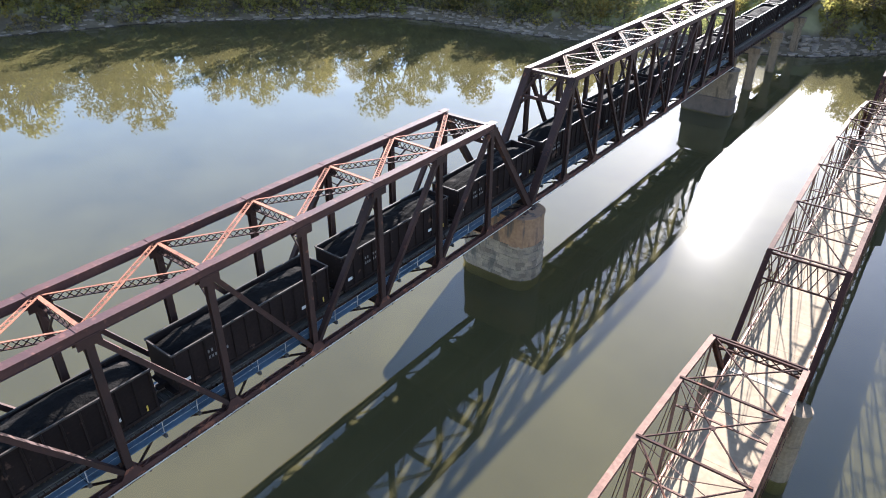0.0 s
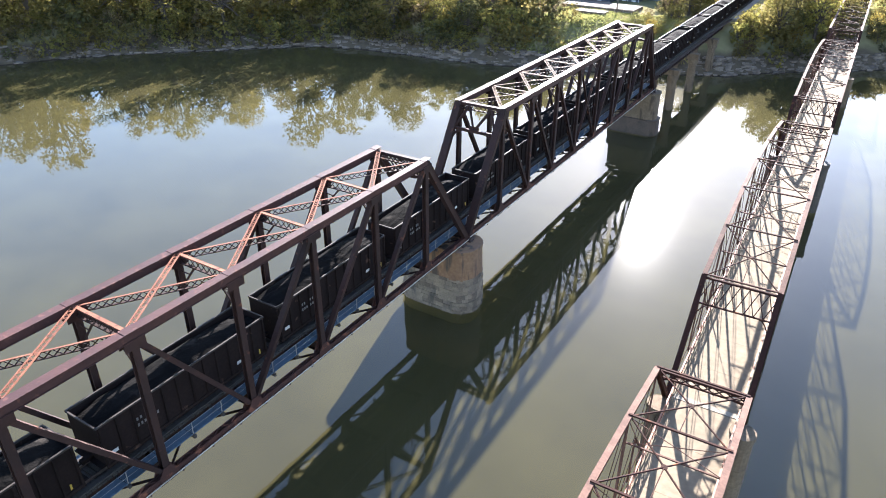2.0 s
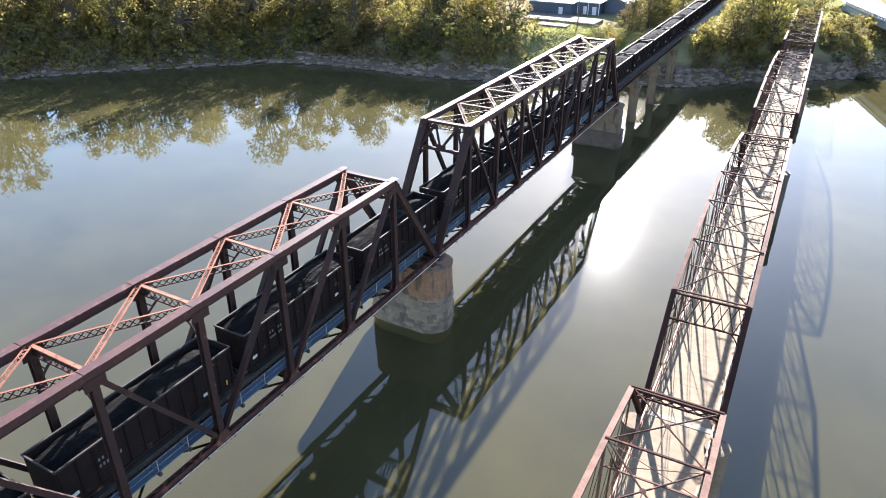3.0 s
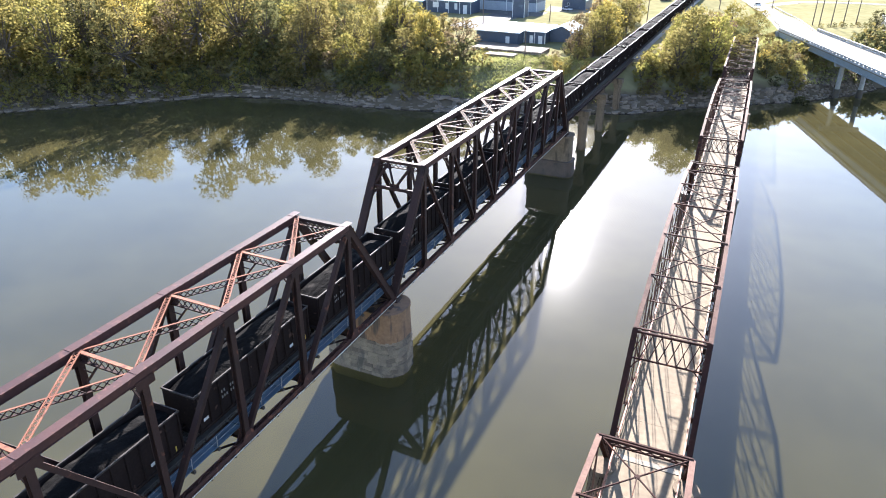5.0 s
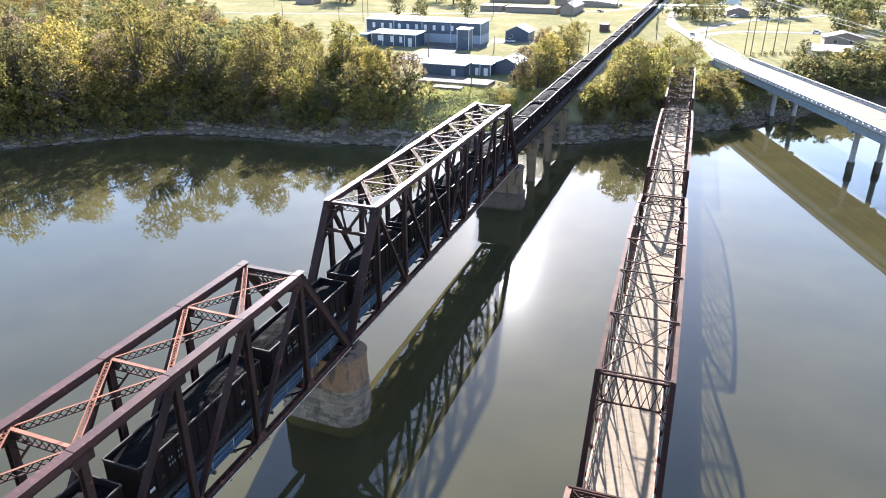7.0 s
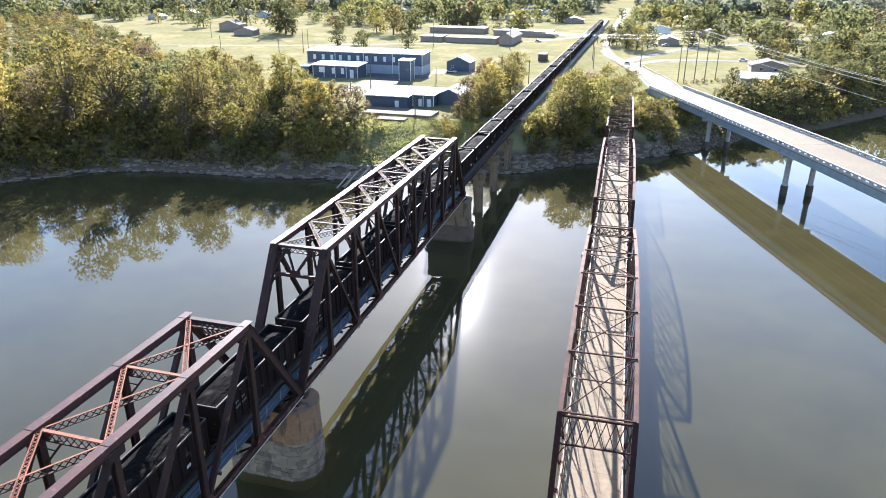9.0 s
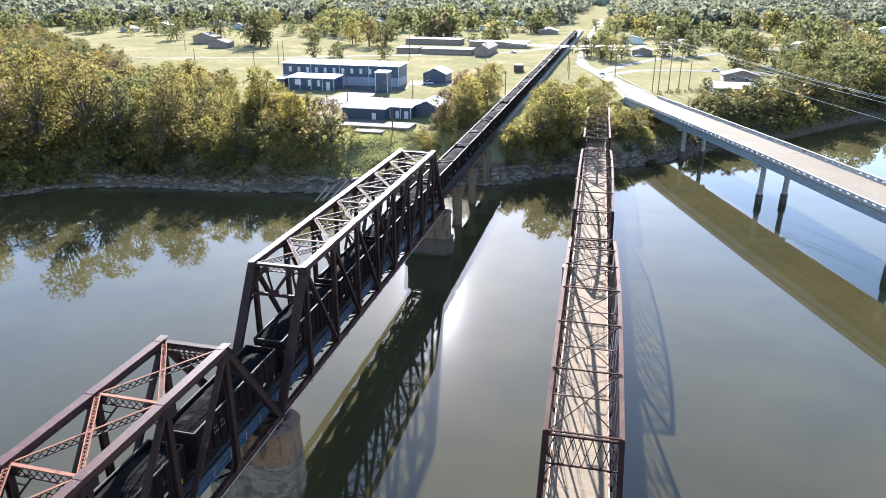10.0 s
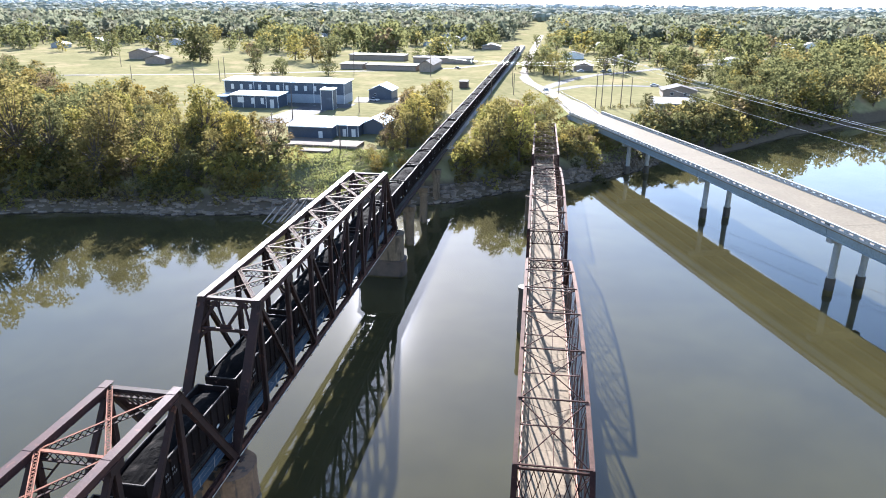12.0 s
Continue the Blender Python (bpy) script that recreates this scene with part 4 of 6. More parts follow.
            if i % 3 == 0:
                s.beam(rp(wi, a, ROAD_Z + 0.2), rp(wi, a, ROAD_Z + 1.5), 0.07, 0.07, ROAD_D)
        part("railing_lattice", s, ROADSTEEL, root)
    for i, (u, z) in enumerate(tops):
        s = Shape().beam(rp(-ROAD_HALF - 0.05, u, z + 0.22), rp(ROAD_HALF + 0.05, u, z + 0.22), 0.14, 0.12)
        part("top_strut", s, DARKSTEEL, root)
        if 0 < i < n - 1:
            zl = z - (2.6 if z > 14.5 else 2.1)
            part("sway_strut", Shape().beam(rp(-ROAD_HALF + 0.1, u, zl), rp(ROAD_HALF - 0.1, u, zl), 0.12, 0.1), ROADSTEEL, root, "pinkish rusty sway strut")
            for e in (-1, 1):
                part("sway_rod", Shape().tube(rp(e * (ROAD_HALF - 0.1), u, z), rp(-e * (ROAD_HALF - 0.1), u, zl), 0.03, n=5), ROADSTEEL, root)
    for i, ((a, za), (b, zb)) in enumerate(zip(tops, tops[1:])):
        for e in (-1, 1):
            part("lateral_rod", Shape().tube(rp(-e * (ROAD_HALF - 0.1), a, za + 0.1), rp(e * (ROAD_HALF - 0.1), b, zb + 0.1), 0.06, n=5), DARKSTEEL, root)
        part("centre_rod", Shape().beam(rp(0, a, za + 0.2), rp(0, (a + b) / 2, (za + zb) / 2 + 0.1), 0.06, 0.06), DARKSTEEL, root)
        part("crossing_plate", Shape().tube(rp(0, (a + b) / 2, (za + zb) / 2 + 0.05), rp(0, (a + b) / 2, (za + zb) / 2 + 0.15), 0.19, n=8), DARKSTEEL, root)
    for uf, (ut, z), sg in ((u0, tops[0], 1), (u1, tops[-1], -1)):
        def on(w, f):
            return rp(w, ut + (uf - ut) * f, z + (ROAD_Z - z) * f)
        part("portal_brace", Shape().beam(on(-ROAD_HALF, 0.01), on(ROAD_HALF, 0.01), 0.16, 0.2), DARKSTEEL, root)
        part("portal_brace", Shape().beam(on(-ROAD_HALF, 0.22), on(ROAD_HALF, 0.22), 0.1, 0.14), DARKSTEEL, root)
        m = 4
        for i in range(m):
            x0, x1 = -ROAD_HALF + 2 * ROAD_HALF * i / m, -ROAD_HALF + 2 * ROAD_HALF * (i + 1) / m
            xm = (x0 + x1) / 2
            for p, q in (((x0, 0.22), (xm, 0.02)), ((xm, 0.02), (x1, 0.22)), ((x0, 0.02), (xm, 0.22)), ((xm, 0.22), (x1, 0.02))):
                part("lacing_bar", Shape().beam(on(*p), on(*q), 0.05, 0.08), DARKSTEEL, root)
            part("lacing_plate", Shape().beam(on(xm - 0.1, 0.22), on(xm + 0.1, 0.22), 0.14, 0.16), DARKSTEEL, root)
        for e in (-1, 1):
            s = Shape()
            for i in range(5):
                t0, t1 = radians(18 * i), radians(18 * (i + 1))
                s.beam(on(e * (ROAD_HALF - 1.2 * (1 - math.sin(t0))), 0.22 + 0.2 * (1 - math.cos(t0))), on(e * (ROAD_HALF - 1.2 * (1 - math.sin(t1))), 0.22 + 0.2 * (1 - math.cos(t1))), 0.05, 0.1)
            part("portal_bracket", s, DARKSTEEL, root)
    # floor
    span = u1 - u0
    m = round(span / 7.9) * 2
    for i in range(m + 1):
        u = u0 + 0.15 + (span - 0.3) * i / m
        s = Shape().beam(rp(-ROAD_HALF, u, ROAD_Z - 0.3), rp(ROAD_HALF, u, ROAD_Z - 0.3), 0.22, 0.5)
        part("floor_beam", s, DARKSTEEL, root)
    joints = round(span / 5.3)
    for i in range(joints):
        a, b = u0 + 0.02 + (span - 0.04) * i / joints, u0 + 0.02 + (span - 0.04) * (i + 1) / joints - 0.02
        part("deck_slab", Shape().beam(rp(0, a, ROAD_Z + 0.1), rp(0, b, ROAD_Z + 0.1), 2 * ROAD_HALF - 0.6, 0.26), DECK, root, "pale stained concrete deck")
    for k in (-1, 1):
        part("kerb", Shape().beam(rp(k * (ROAD_HALF - 0.42), u0 + 0.02, ROAD_Z + 0.3), rp(k * (ROAD_HALF - 0.42), u1 - 0.02, ROAD_Z + 0.3), 0.2, 0.18), DECK, root)


    part("joint_strip", Shape().beam(rp(0, u1 + 0.05, ROAD_Z + 0.12), rp(0, u1 + 0.6, ROAD_Z + 0.12), 2 * ROAD_HALF - 0.9, 0.25), PADPALE, root, "pale new concrete at the joint")


def arc(u0, u1, n, z0, rise):
    return [(u0 + (u1 - u0) * i / n, z0 + rise * (1 - abs(2 * i / n - 1) ** 1.8)) for i in range(n + 1)]


road_truss(-50.8, arc(-43.8, 5.3, 7, 13.2, 2.4), "rusty brown pin-connected road truss span with a pale deck")
road_truss(12.5, arc(19.8, 67.2, 6, 13.3, 2.5), "rusty brown camelback road truss span with a pale deck")
road_truss(74.8, arc(81.4, 127.0, 6, 13.1, 1.7), "brown camelback road truss span with a rusted railing")
road_truss(134.0, arc(141.3, 187.6, 6, 12.9, 0.0), "straight-topped brown road truss span at the bank")



def road_pier(u, r, mat, label, top=4.2):
    root = thing("road_bridge_pier", rp(0, u, RIVER), label, "bridge pier", "old road bridge piers")
    for k in (-1, 1):
        at = rp(k * 3.25, u, 0)
        base = rp(k * 3.25, u, footed(root, at.x, at.y, r, float(ground_height(*at.xy)) - 0.6))
        col = part("column", Shape().tube(base, rp(k * 3.25, u, top), r * 1.04, r, 18), mat, root)
        for z in (1.0, 2.4):
            part("band", Shape().tube(rp(k * 3.25, u, z), rp(k * 3.25, u, z + 0.16), r * 1.08, r * 1.08, 18), DARKCONC if r < 0.9 else TANCONC, col)
        part("cap", Shape().tube(rp(k * 3.25, u, top), rp(k * 3.25, u, top + 0.5), r * 1.1, r * 1.1, 18), mat, root)
    part("web_wall", Shape().beam(rp(-3.2, u, 1.65), rp(3.2, u, 1.65), 0.5, 6.1), mat, root)


road_pier(10.8, 0.92, TANCONC, "tan concrete pier of two round columns", 5.3)
road_pier(73.8, 0.85, DARKCONC, "dark stained pier of two round columns", 5.8)
road_pier(133.7, 0.95, TANCONC, "weathered concrete pier at the foot of the bank")
road_pier(195.0, 1.0, CONC, "concrete pier half hidden in brush")


# ---- highway bridge ----
HW_D = Vector((-0.3134, 0.9496, 0))
HW_N = Vector((0.9496, 0.3134, 0))
HW_O = Vector((72.5, 142.8, 0))


def hp(w, u, z):
    return HW_O + HW_D * u + HW_N * w + Vector((0, 0, z))


HW_TOP = 10.85
HALFW = 6.28


def highway_span(u0, u1, z0, z1):
    root = thing("highway_span", hp(0, (u0 + u1) / 2, HW_TOP - 2), "grey concrete highway span with open parapets", "bridge", "highway spans")
    part("roadway", Shape().beam(hp(0, u0 + 0.03, z0 - 0.12), hp(0, u1 - 0.03, z1 - 0.12), 2 * HALFW, 0.24), HWYDECK, root, "tan worn concrete roadway")
    for w in (-HALFW + 0.5, -2.0, 2.0, HALFW - 0.5):
        s = Shape().beam(hp(w, u0 + 0.08, z0 - 1.0), hp(w, u1 - 0.08, z1 - 1.0), 0.4, 1.5)
        s.beam(hp(w, u0 + 0.08, z0 - 1.7), hp(w, u1 - 0.08, z1 - 1.7), 0.75, 0.25)
        part("girder", s, GIRDER, root, "grey-blue girder")
    for k in (-1, 1):
        w = k * (HALFW - 0.2)
        n = round((u1 - u0) / 2.4)
        rail = part("parapet", Shape().beam(hp(w, u0, z0 + 0.86), hp(w, u1, z1 + 0.86), 0.4, 0.28).beam(hp(w, u0, z0 + 0.16), hp(w, u1, z1 + 0.16), 0.44, 0.36), HWYCONC, root)
        for i in range(n + 1):
            t = i / n
            u, z = u0 + (u1 - u0) * t, z0 + (z1 - z0) * t
            part("parapet_post", Shape().beam(hp(w, u - 0.55, z + 0.53), hp(w, u + 0.55, z + 0.53), 0.3, 0.4), HWYCONC, rail)


HW_BENTS = [-133.8, -88.5, -43.0, 2.7, 48.4]
HW_END = 94.7


def hw_z(u):
    return HW_TOP - 1.4 * max(0.0, (u + 20) / 110) ** 1.2 if u > -20 else HW_TOP


marks = [-160.0] + HW_BENTS + [HW_END]
for a, b in zip(marks, marks[1:]):
    highway_span(a, b, hw_z(a), hw_z(b))
for u in HW_BENTS:
    root = thing("highway_bent", hp(0, u, RIVER), "grey concrete bent with two columns in dark casings", "bridge pier", "highway bents")
    top = hw_z(u) - 1.83
    for w in (-3.1, 3.1):
        base = footed(root, *hp(w, u, 0).xy, 0.8, float(ground_height(*hp(w, u, 0).xy)) - 0.6)
        casing = max(float(ground_height(*hp(w, u, 0).xy)) + 0.6, RIVER + 2.3)
        col = part("column", Shape().tube(hp(w, u, casing), hp(w, u, top - 1.2), 0.62, 0.62, 16), HWYCONC, root)
        part("casing", Shape().tube(hp(w, u, base), hp(w, u, casing), 0.85, 0.85, 16), DARKCONC, root, "dark wet column casing")
    part("cap", Shape().beam(hp(-5.2, u, top - 0.6), hp(5.2, u, top - 0.6), 1.3, 1.2), HWYCONC, root)
root = thing("highway_abutment", hp(0, HW_END, 5), "grey concrete highway abutment", "abutment")
part("wall", Shape().beam(hp(-6.6, HW_END + 1.2, hw_z(HW_END) - 3.2), hp(6.6, HW_END + 1.2, hw_z(HW_END) - 3.2), 1.8, 5.6), HWYCONC, root)

# the ramp down to the town, then the road beside the railway
end = hp(0, HW_END, 0)
ramp = [(end.x, end.y, hw_z(HW_END)), (39.2, 258, 8.9), (34.1, 284, 8.1), (29.5, 308, 7.5), (24.0, 330, 7.25), (17.5, 354, 7.1), (13.0, 385, 7.1), (11.0, 430, 7.1), (11.0, 560, 7.1), (11.5, 900, 7.1)]
s = Shape()
for i, (x, y, z) in enumerate(ramp):
    x0, y0, _ = ramp[max(0, i - 1)]
    x1, y1, _ = ramp[min(len(ramp) - 1, i + 1)]
    l = math.hypot(x1 - x0, y1 - y0)
    wid = 6.2 if i < 1 else 5.6 if i < 2 else 4.2 if i < 4 else 3.0
    nx, ny = (y1 - y0) / l, -(x1 - x0) / l
    s.v += [(x + nx * wid, y + ny * wid, z), (x - nx * wid, y - ny * wid, z), (x + nx * (wid + 9), y + ny * (wid + 9), 5.0), (x - nx * (wid + 9), y - ny * (wid + 9), 5.0)]
top = [(4 * i, 4 * i + 4, 4 * i + 5, 4 * i + 1) for i in range(len(ramp) - 1)]
sides = [f for i in range(3) for f in ((4 * i + 2, 4 * i + 6, 4 * i + 4, 4 * i), (4 * i + 1, 4 * i + 5, 4 * i + 7, 4 * i + 3))]
s.f = top
tagged(part("road", s, HWYDECK), "tan concrete road down from the highway bridge", "road", kind="structure")
bank = Shape()
bank.v, bank.f = [(x, y, z - 0.03) for x, y, z in s.v], sides
GRASS = material("verge_grass", (0.2, 0.19, 0.085), (0.15, 0.155, 0.065), rough=0.95, scale=0.12, fine=8, bump=0.8, bump_scale=2, spot=(0.24, 0.2, 0.11), spot_scale=0.2, spot_at=0.58, spec=0.0)
tagged(part("ramp_bank", bank, GRASS), "grassy bank beside the highway ramp", "bank", kind="structure")
GRAVEL = material("pale_gravel", (0.2, 0.18, 0.145), (0.165, 0.146, 0.12), rough=0.95, scale=0.2, fine=10, spot=(0.3, 0.27, 0.2), spot_scale=0.3, spot_at=0.6, spec=0.08)
ASPHALT = material("worn_asphalt", (0.13, 0.125, 0.118), (0.105, 0.1, 0.097), rough=0.9, scale=0.15, fine=10, spot=(0.26, 0.25, 0.23), spot_scale=0.3, spot_at=0.6, spec=0.08)
draped("side_road", ASPHALT, "worn grey side road through the grass", "road", [(27, 318), (45, 345), (70, 352), (110, 350), (160, 352)], 6)
draped("side_road", ASPHALT, "worn grey side road curving to the houses", "road", [(24, 322), (38, 370), (52, 400), (75, 425), (110, 470), (190, 560)], 6)
draped("gravel_track", GRAVEL, "pale gravel track across the field", "road", [(-8, 470), (-30, 425), (-60, 402), (-110, 378), (-160, 352), (-260, 320)], 5)
draped("yard", ASPHALT, "grey asphalt yard between the blue buildings", "yard", [(-66, 205), (-62, 250), (-60, 252)], 14)
draped("yard", GRAVEL, "pale gravel yard beside the small blue house", "yard", [(-54, 268), (-32, 272)], 16)
draped("yard", ASPHALT, "grey asphalt apron in front of the long building", "yard", [(-78, 250), (-50, 249)], 13)


POSTWOOD = material("guard_rail_post", (0.2, 0.16, 0.12), (0.15, 0.12, 0.095), rough=0.85, scale=2)
# steel guard rails along both edges of the ramp
GALV = material("galvanised_guard_rail", (0.5, 0.5, 0.49), (0.4, 0.4, 0.39), rough=0.5, metal=0.3, scale=1)
for k in (-1, 1):
    root = thing("guard_rail", (ramp[0][0], ramp[0][1], ramp[0][2]), "pale steel guard rail on posts along the ramp", "guard rail", "ramp guard rails")
    for (ax, ay, az), (bx, by, bz) in zip(ramp[:3], ramp[1:4]):
        l = math.hypot(bx - ax, by - ay)
        nx, ny = k * (by - ay) / l * 4.6, -k * (bx - ax) / l * 4.6
        part("rail", Shape().beam((ax + nx, ay + ny, az + 0.62), (bx + nx, by + ny, bz + 0.62), 0.08, 0.3), GALV, root)
        for i in range(int(l / 3.2)):
            t = (i + 0.5) / int(l / 3.2)
            x, y, z = ax + (bx - ax) * t + nx, ay + (by - ay) * t + ny, az + (bz - az) * t
            part("post", Shape().block(x - 0.07, y - 0.07, z - 0.6, x + 0.07, y + 0.07, z + 0.6), POSTWOOD, root)


# ---- trees ----
LEAVES = [leaf_material("leaves_yellow_green", (0.238, 0.199, 0.056), (0.168, 0.156, 0.048)),
          leaf_material("leaves_green", (0.094, 0.095, 0.041), (0.123, 0.119, 0.050)),
          leaf_material("leaves_olive", (0.168, 0.142, 0.053), (0.209, 0.172, 0.061)),
          leaf_material("leaves_gold", (0.295, 0.215, 0.056), (0.217, 0.172, 0.050)),
          leaf_material("leaves_russet", (0.189, 0.144, 0.079), (0.156, 0.126, 0.071)),
          leaf_material("leaves_red", (0.152, 0.090, 0.066), (0.139, 0.100, 0.063))]
# distant leaves: haze is put into the colour, paler and greyer than LEAVES
HAZELEAF = [leaf_material("leaves_hazed_green", (0.15, 0.16, 0.105), (0.165, 0.17, 0.115)), leaf_material("leaves_hazed_olive", (0.165, 0.165, 0.115), (0.18, 0.175, 0.125))]
HUES = ["yellow-green", "green", "olive", "golden", "russet", "dull red"]


def tree_shapes(seed, height, spread, clumps, leaves, leaf, low=0.25, full=1.0):
    """A trunk with limbs, and a crown of leaf clusters set in uneven clumps with gaps between them."""
    rnd = random.Random(seed)
    trunk, crown = Shape(), Shape()
    fork = height * rnd.uniform(0.28, 0.4)
    lean = Vector((rnd.uniform(-0.06, 0.06), rnd.uniform(-0.06, 0.06), 1)) * fork
    r0 = height * 0.02 + 0.05
    trunk.tube((0, 0, -0.5), lean, r0 * 1.3, r0 * 0.85, 7)
    centres = []
    for i in range(clumps):
        a = 2.4 * i + rnd.uniform(-0.5, 0.5)
        f = (i + 0.5) / clumps
        z = height * (low + (0.93 - low) * f)
        reach = spread * math.sqrt(max(0.05, 1 - ((f - 0.38) / 0.68) ** 2)) * rnd.uniform(0.35, 0.95)
        centres.append((Vector((reach * math.cos(a), reach * math.sin(a), z)), spread * full * rnd.uniform(0.2, 0.42)))
        mid = lean.lerp(centres[-1][0], 0.5) + Vector((0, 0, 0.06 * height * (0.5 - f)))
        trunk.tube(lean * rnd.uniform(0.75, 1.0), mid, r0 * 0.5, r0 * 0.3, 5)
        trunk.tube(mid, centres[-1][0], r0 * 0.3, r0 * 0.08, 4)
    per = leaves // clumps
    for c, r in centres:
        squash = rnd.uniform(0.6, 0.9)
        for _ in range(per):
            d = Vector((rnd.gauss(0, 1), rnd.gauss(0, 1), rnd.gauss(0, 1))).normalized()
            p = c + Vector((d.x, d.y, d.z * squash)) * r * rnd.uniform(0.3, 1.2)
            size = leaf * rnd.uniform(0.6, 1.35)
            u = (Vector((rnd.gauss(0, 1), rnd.gauss(0, 1), rnd.gauss(0, 0.6)))).normalized()
            v = u.cross(d + Vector((rnd.gauss(0, 0.6), rnd.gauss(0, 0.6), rnd.gauss(0, 0.6)))).normalized()
            k = len(crown.v)
            crown.v += [tuple(p - u * size * 0.5), tuple(p + v * size * 0.42 + d * size * 0.1), tuple(p + u * size * 0.55), tuple(p - v * size * 0.42 + d * size * 0.1)]
            crown.f += [(k, k + 1, k + 2), (k, k + 2, k + 3)]
    return trunk, crown


class TreeKind:
    """Meshes of one tree form, drawn up once and shared by its trees."""

    def __init__(self, seed, *a):
        t, c = tree_shapes(seed, *a)
        self.trunk, self.crown = t.mesh("trunk", (0, 0, 0)), c.mesh("crown", (0, 0, 0))
        self.trunk.materials.append(BARK)
        self.crown.materials.append(LEAVES[0])

    def plant(self, x, y, scale, turn, hue, label, name="tree", group="", stretch=1.0, sink=0.0):
        root = new(name)
        root.location = (x, y, float(ground_height(x, y)) - sink)
        root.rotation_euler.z = turn
        root.scale = (scale, scale, scale * stretch)
        for nm, me in (("trunk", self.trunk), ("crown", self.crown)):
            ob = new(nm, me)
            ob.parent = root
            if nm == "crown":
                ob.material_slots[0].link = "OBJECT"
                ob.material_slots[0].material = LEAVES[hue]
        return tagged(root, label, "bush" if name == "bush" else "tree", group)


NEAR = [TreeKind(11 + k, 12.0, 4.5, 26 + k % 5, 2000, 0.46, (0.07, 0.13, 0.05, 0.1)[k % 4]) for k in range(8)]
TOWN = [TreeKind(91 + k, 12.0, 5.6, 13, 170, 1.7, 0.1, 1.45) for k in range(5)]
MIDS = [TreeKind(41 + k, 12.0, 5.4, 16, 640, 0.92, 0.1, 1.3) for k in range(5)]
BUSHES = [TreeKind(71 + k, 4.0, 2.8, 13, 460, 0.39, 0.05) for k in range(5)]
TALL = [TreeKind(151 + k, 12.0, 4.3, 34, 2700, 0.365, 0.05) for k in range(4)]
UNDER = [TreeKind(121 + k, 4.0, 3.0, 9, 110, 0.8, 0.05, 1.3) for k in range(4)]
rng = random.Random(5)


class Grove:
    """Trees that stand too far off to be told apart, joined into one mesh for each colour of leaf."""

    def __init__(self, name, label):
        self.name, self.label, self.crowns, self.trunks = name, label, [Shape() for _ in HUES], Shape()

    def add(self, kind, x, y, scale, turn, hue, stretch):
        c, sn, z = math.cos(turn) * scale, math.sin(turn) * scale, float(ground_height(x, y))
        for me, s in ((kind.crown, self.crowns[hue]), (kind.trunk, self.trunks)):
            co = np.empty(len(me.vertices) * 3)
            me.vertices.foreach_get("co", co)
            co = co.reshape(-1, 3)
            k = len(s.v)
            s.v += list(zip((x + c * co[:, 0] - sn * co[:, 1]).tolist(), (y + sn * co[:, 0] + c * co[:, 1]).tolist(), (z + scale * stretch * co[:, 2]).tolist()))
            s.f += [tuple(k + i for i in p.vertices) for p in me.polygons]

    def finish(self):
        for s, mat in [*zip(self.crowns, LEAVES), (self.trunks, BARK)]:
            if s.v:
                tagged(part(self.name, s, mat, origin=(0, 0, FIELD)), self.label, "trees", kind="stuff")


def grow(kinds, x, y, scale, weights, name="tree", group="", stretch=None, grove=None):
    hue = rng.choices(range(6), weights)[0]
    if grove:
        return grove.add(kinds[rng.randrange(len(kinds))], x, y, scale, rng.uniform(0, 6.28), hue, rng.uniform(0.88, 1.15))
    size = "tall" if scale > 1.15 else "broad" if scale > 0.85 else "small"
    label = {"tree": f"{size} {HUES[hue]} leafy tree on the grass", "bush": f"{HUES[hue]} leafy bush on the river bank"}[name]
    if group == "river bank trees":
        label = f"{size} {HUES[hue]} autumn tree on the river bank"
    kinds[rng.randrange(len(kinds))].plant(x, y, scale, rng.uniform(0, 6.28), hue, label, name, group, stretch or rng.uniform(0.88, 1.15))


def spaced(n, region, gap, tries=40):
    """Points of a region that keep their distance from each other."""
    pts = []
    for _ in range(n * tries):
        x, y = region()
        if x is None:
            continue
        if all((x - a) ** 2 + (y - b) ** 2 > gap * gap for a, b in pts):
            pts.append((x, y))
            if len(pts) == n:
                break
    return pts


def west_wood():
    x, y = rng.uniform(-260, -27), rng.uniform(20, 340)
    d = float(bank_distance(x, y))
    edge = 160 - (x + 45) * 0.86 if x < -45 else 150 + (x + 45) * -0.6
    if d < 6 or y > edge or d > 110 or (x > -60 and d > 34 and y > 152) or x > -41 + 0.12 * (135 - y):
        return None, None
    return x, y


west_grove = Grove("west_woods", "autumn woods behind the river bank")
def west_size(x, d):
    """Tall trees stand along the water upstream; towards the railway and the field they are lower."""
    if x < -95:
        return rng.uniform(1.85, 2.15) if d < 16 else rng.uniform(1.4, 1.6) if d < 26 else rng.uniform(1.1, 1.35) if d < 45 else rng.uniform(0.75, 1.0)
    if x < -78:
        return rng.uniform(1.5, 1.75) if d < 16 else rng.uniform(1.05, 1.3) if d < 45 else rng.uniform(0.7, 0.95)
    return rng.uniform(0.85, 1.12) if d < 32 else rng.uniform(0.65, 0.95)


for x, y in spaced(200, west_wood, 7.8):
    d = float(bank_distance(x, y))
    back = x < -110 and d > 30
    size = west_size(x, d)
    grow(MIDS if back else TALL if size > 1.35 else NEAR, x, y, size, (7, 3.5, 6.5, 0.8, 0.5, 0), group="river bank trees", grove=west_grove if back else None)
for x, y, sc in ((-66, 156, 1.4), (-69, 160, 1.15), (-52, 146, 1.05)):
    grow(NEAR, x, y, sc, (6, 2, 1, 2, 0, 0), group="river bank trees")


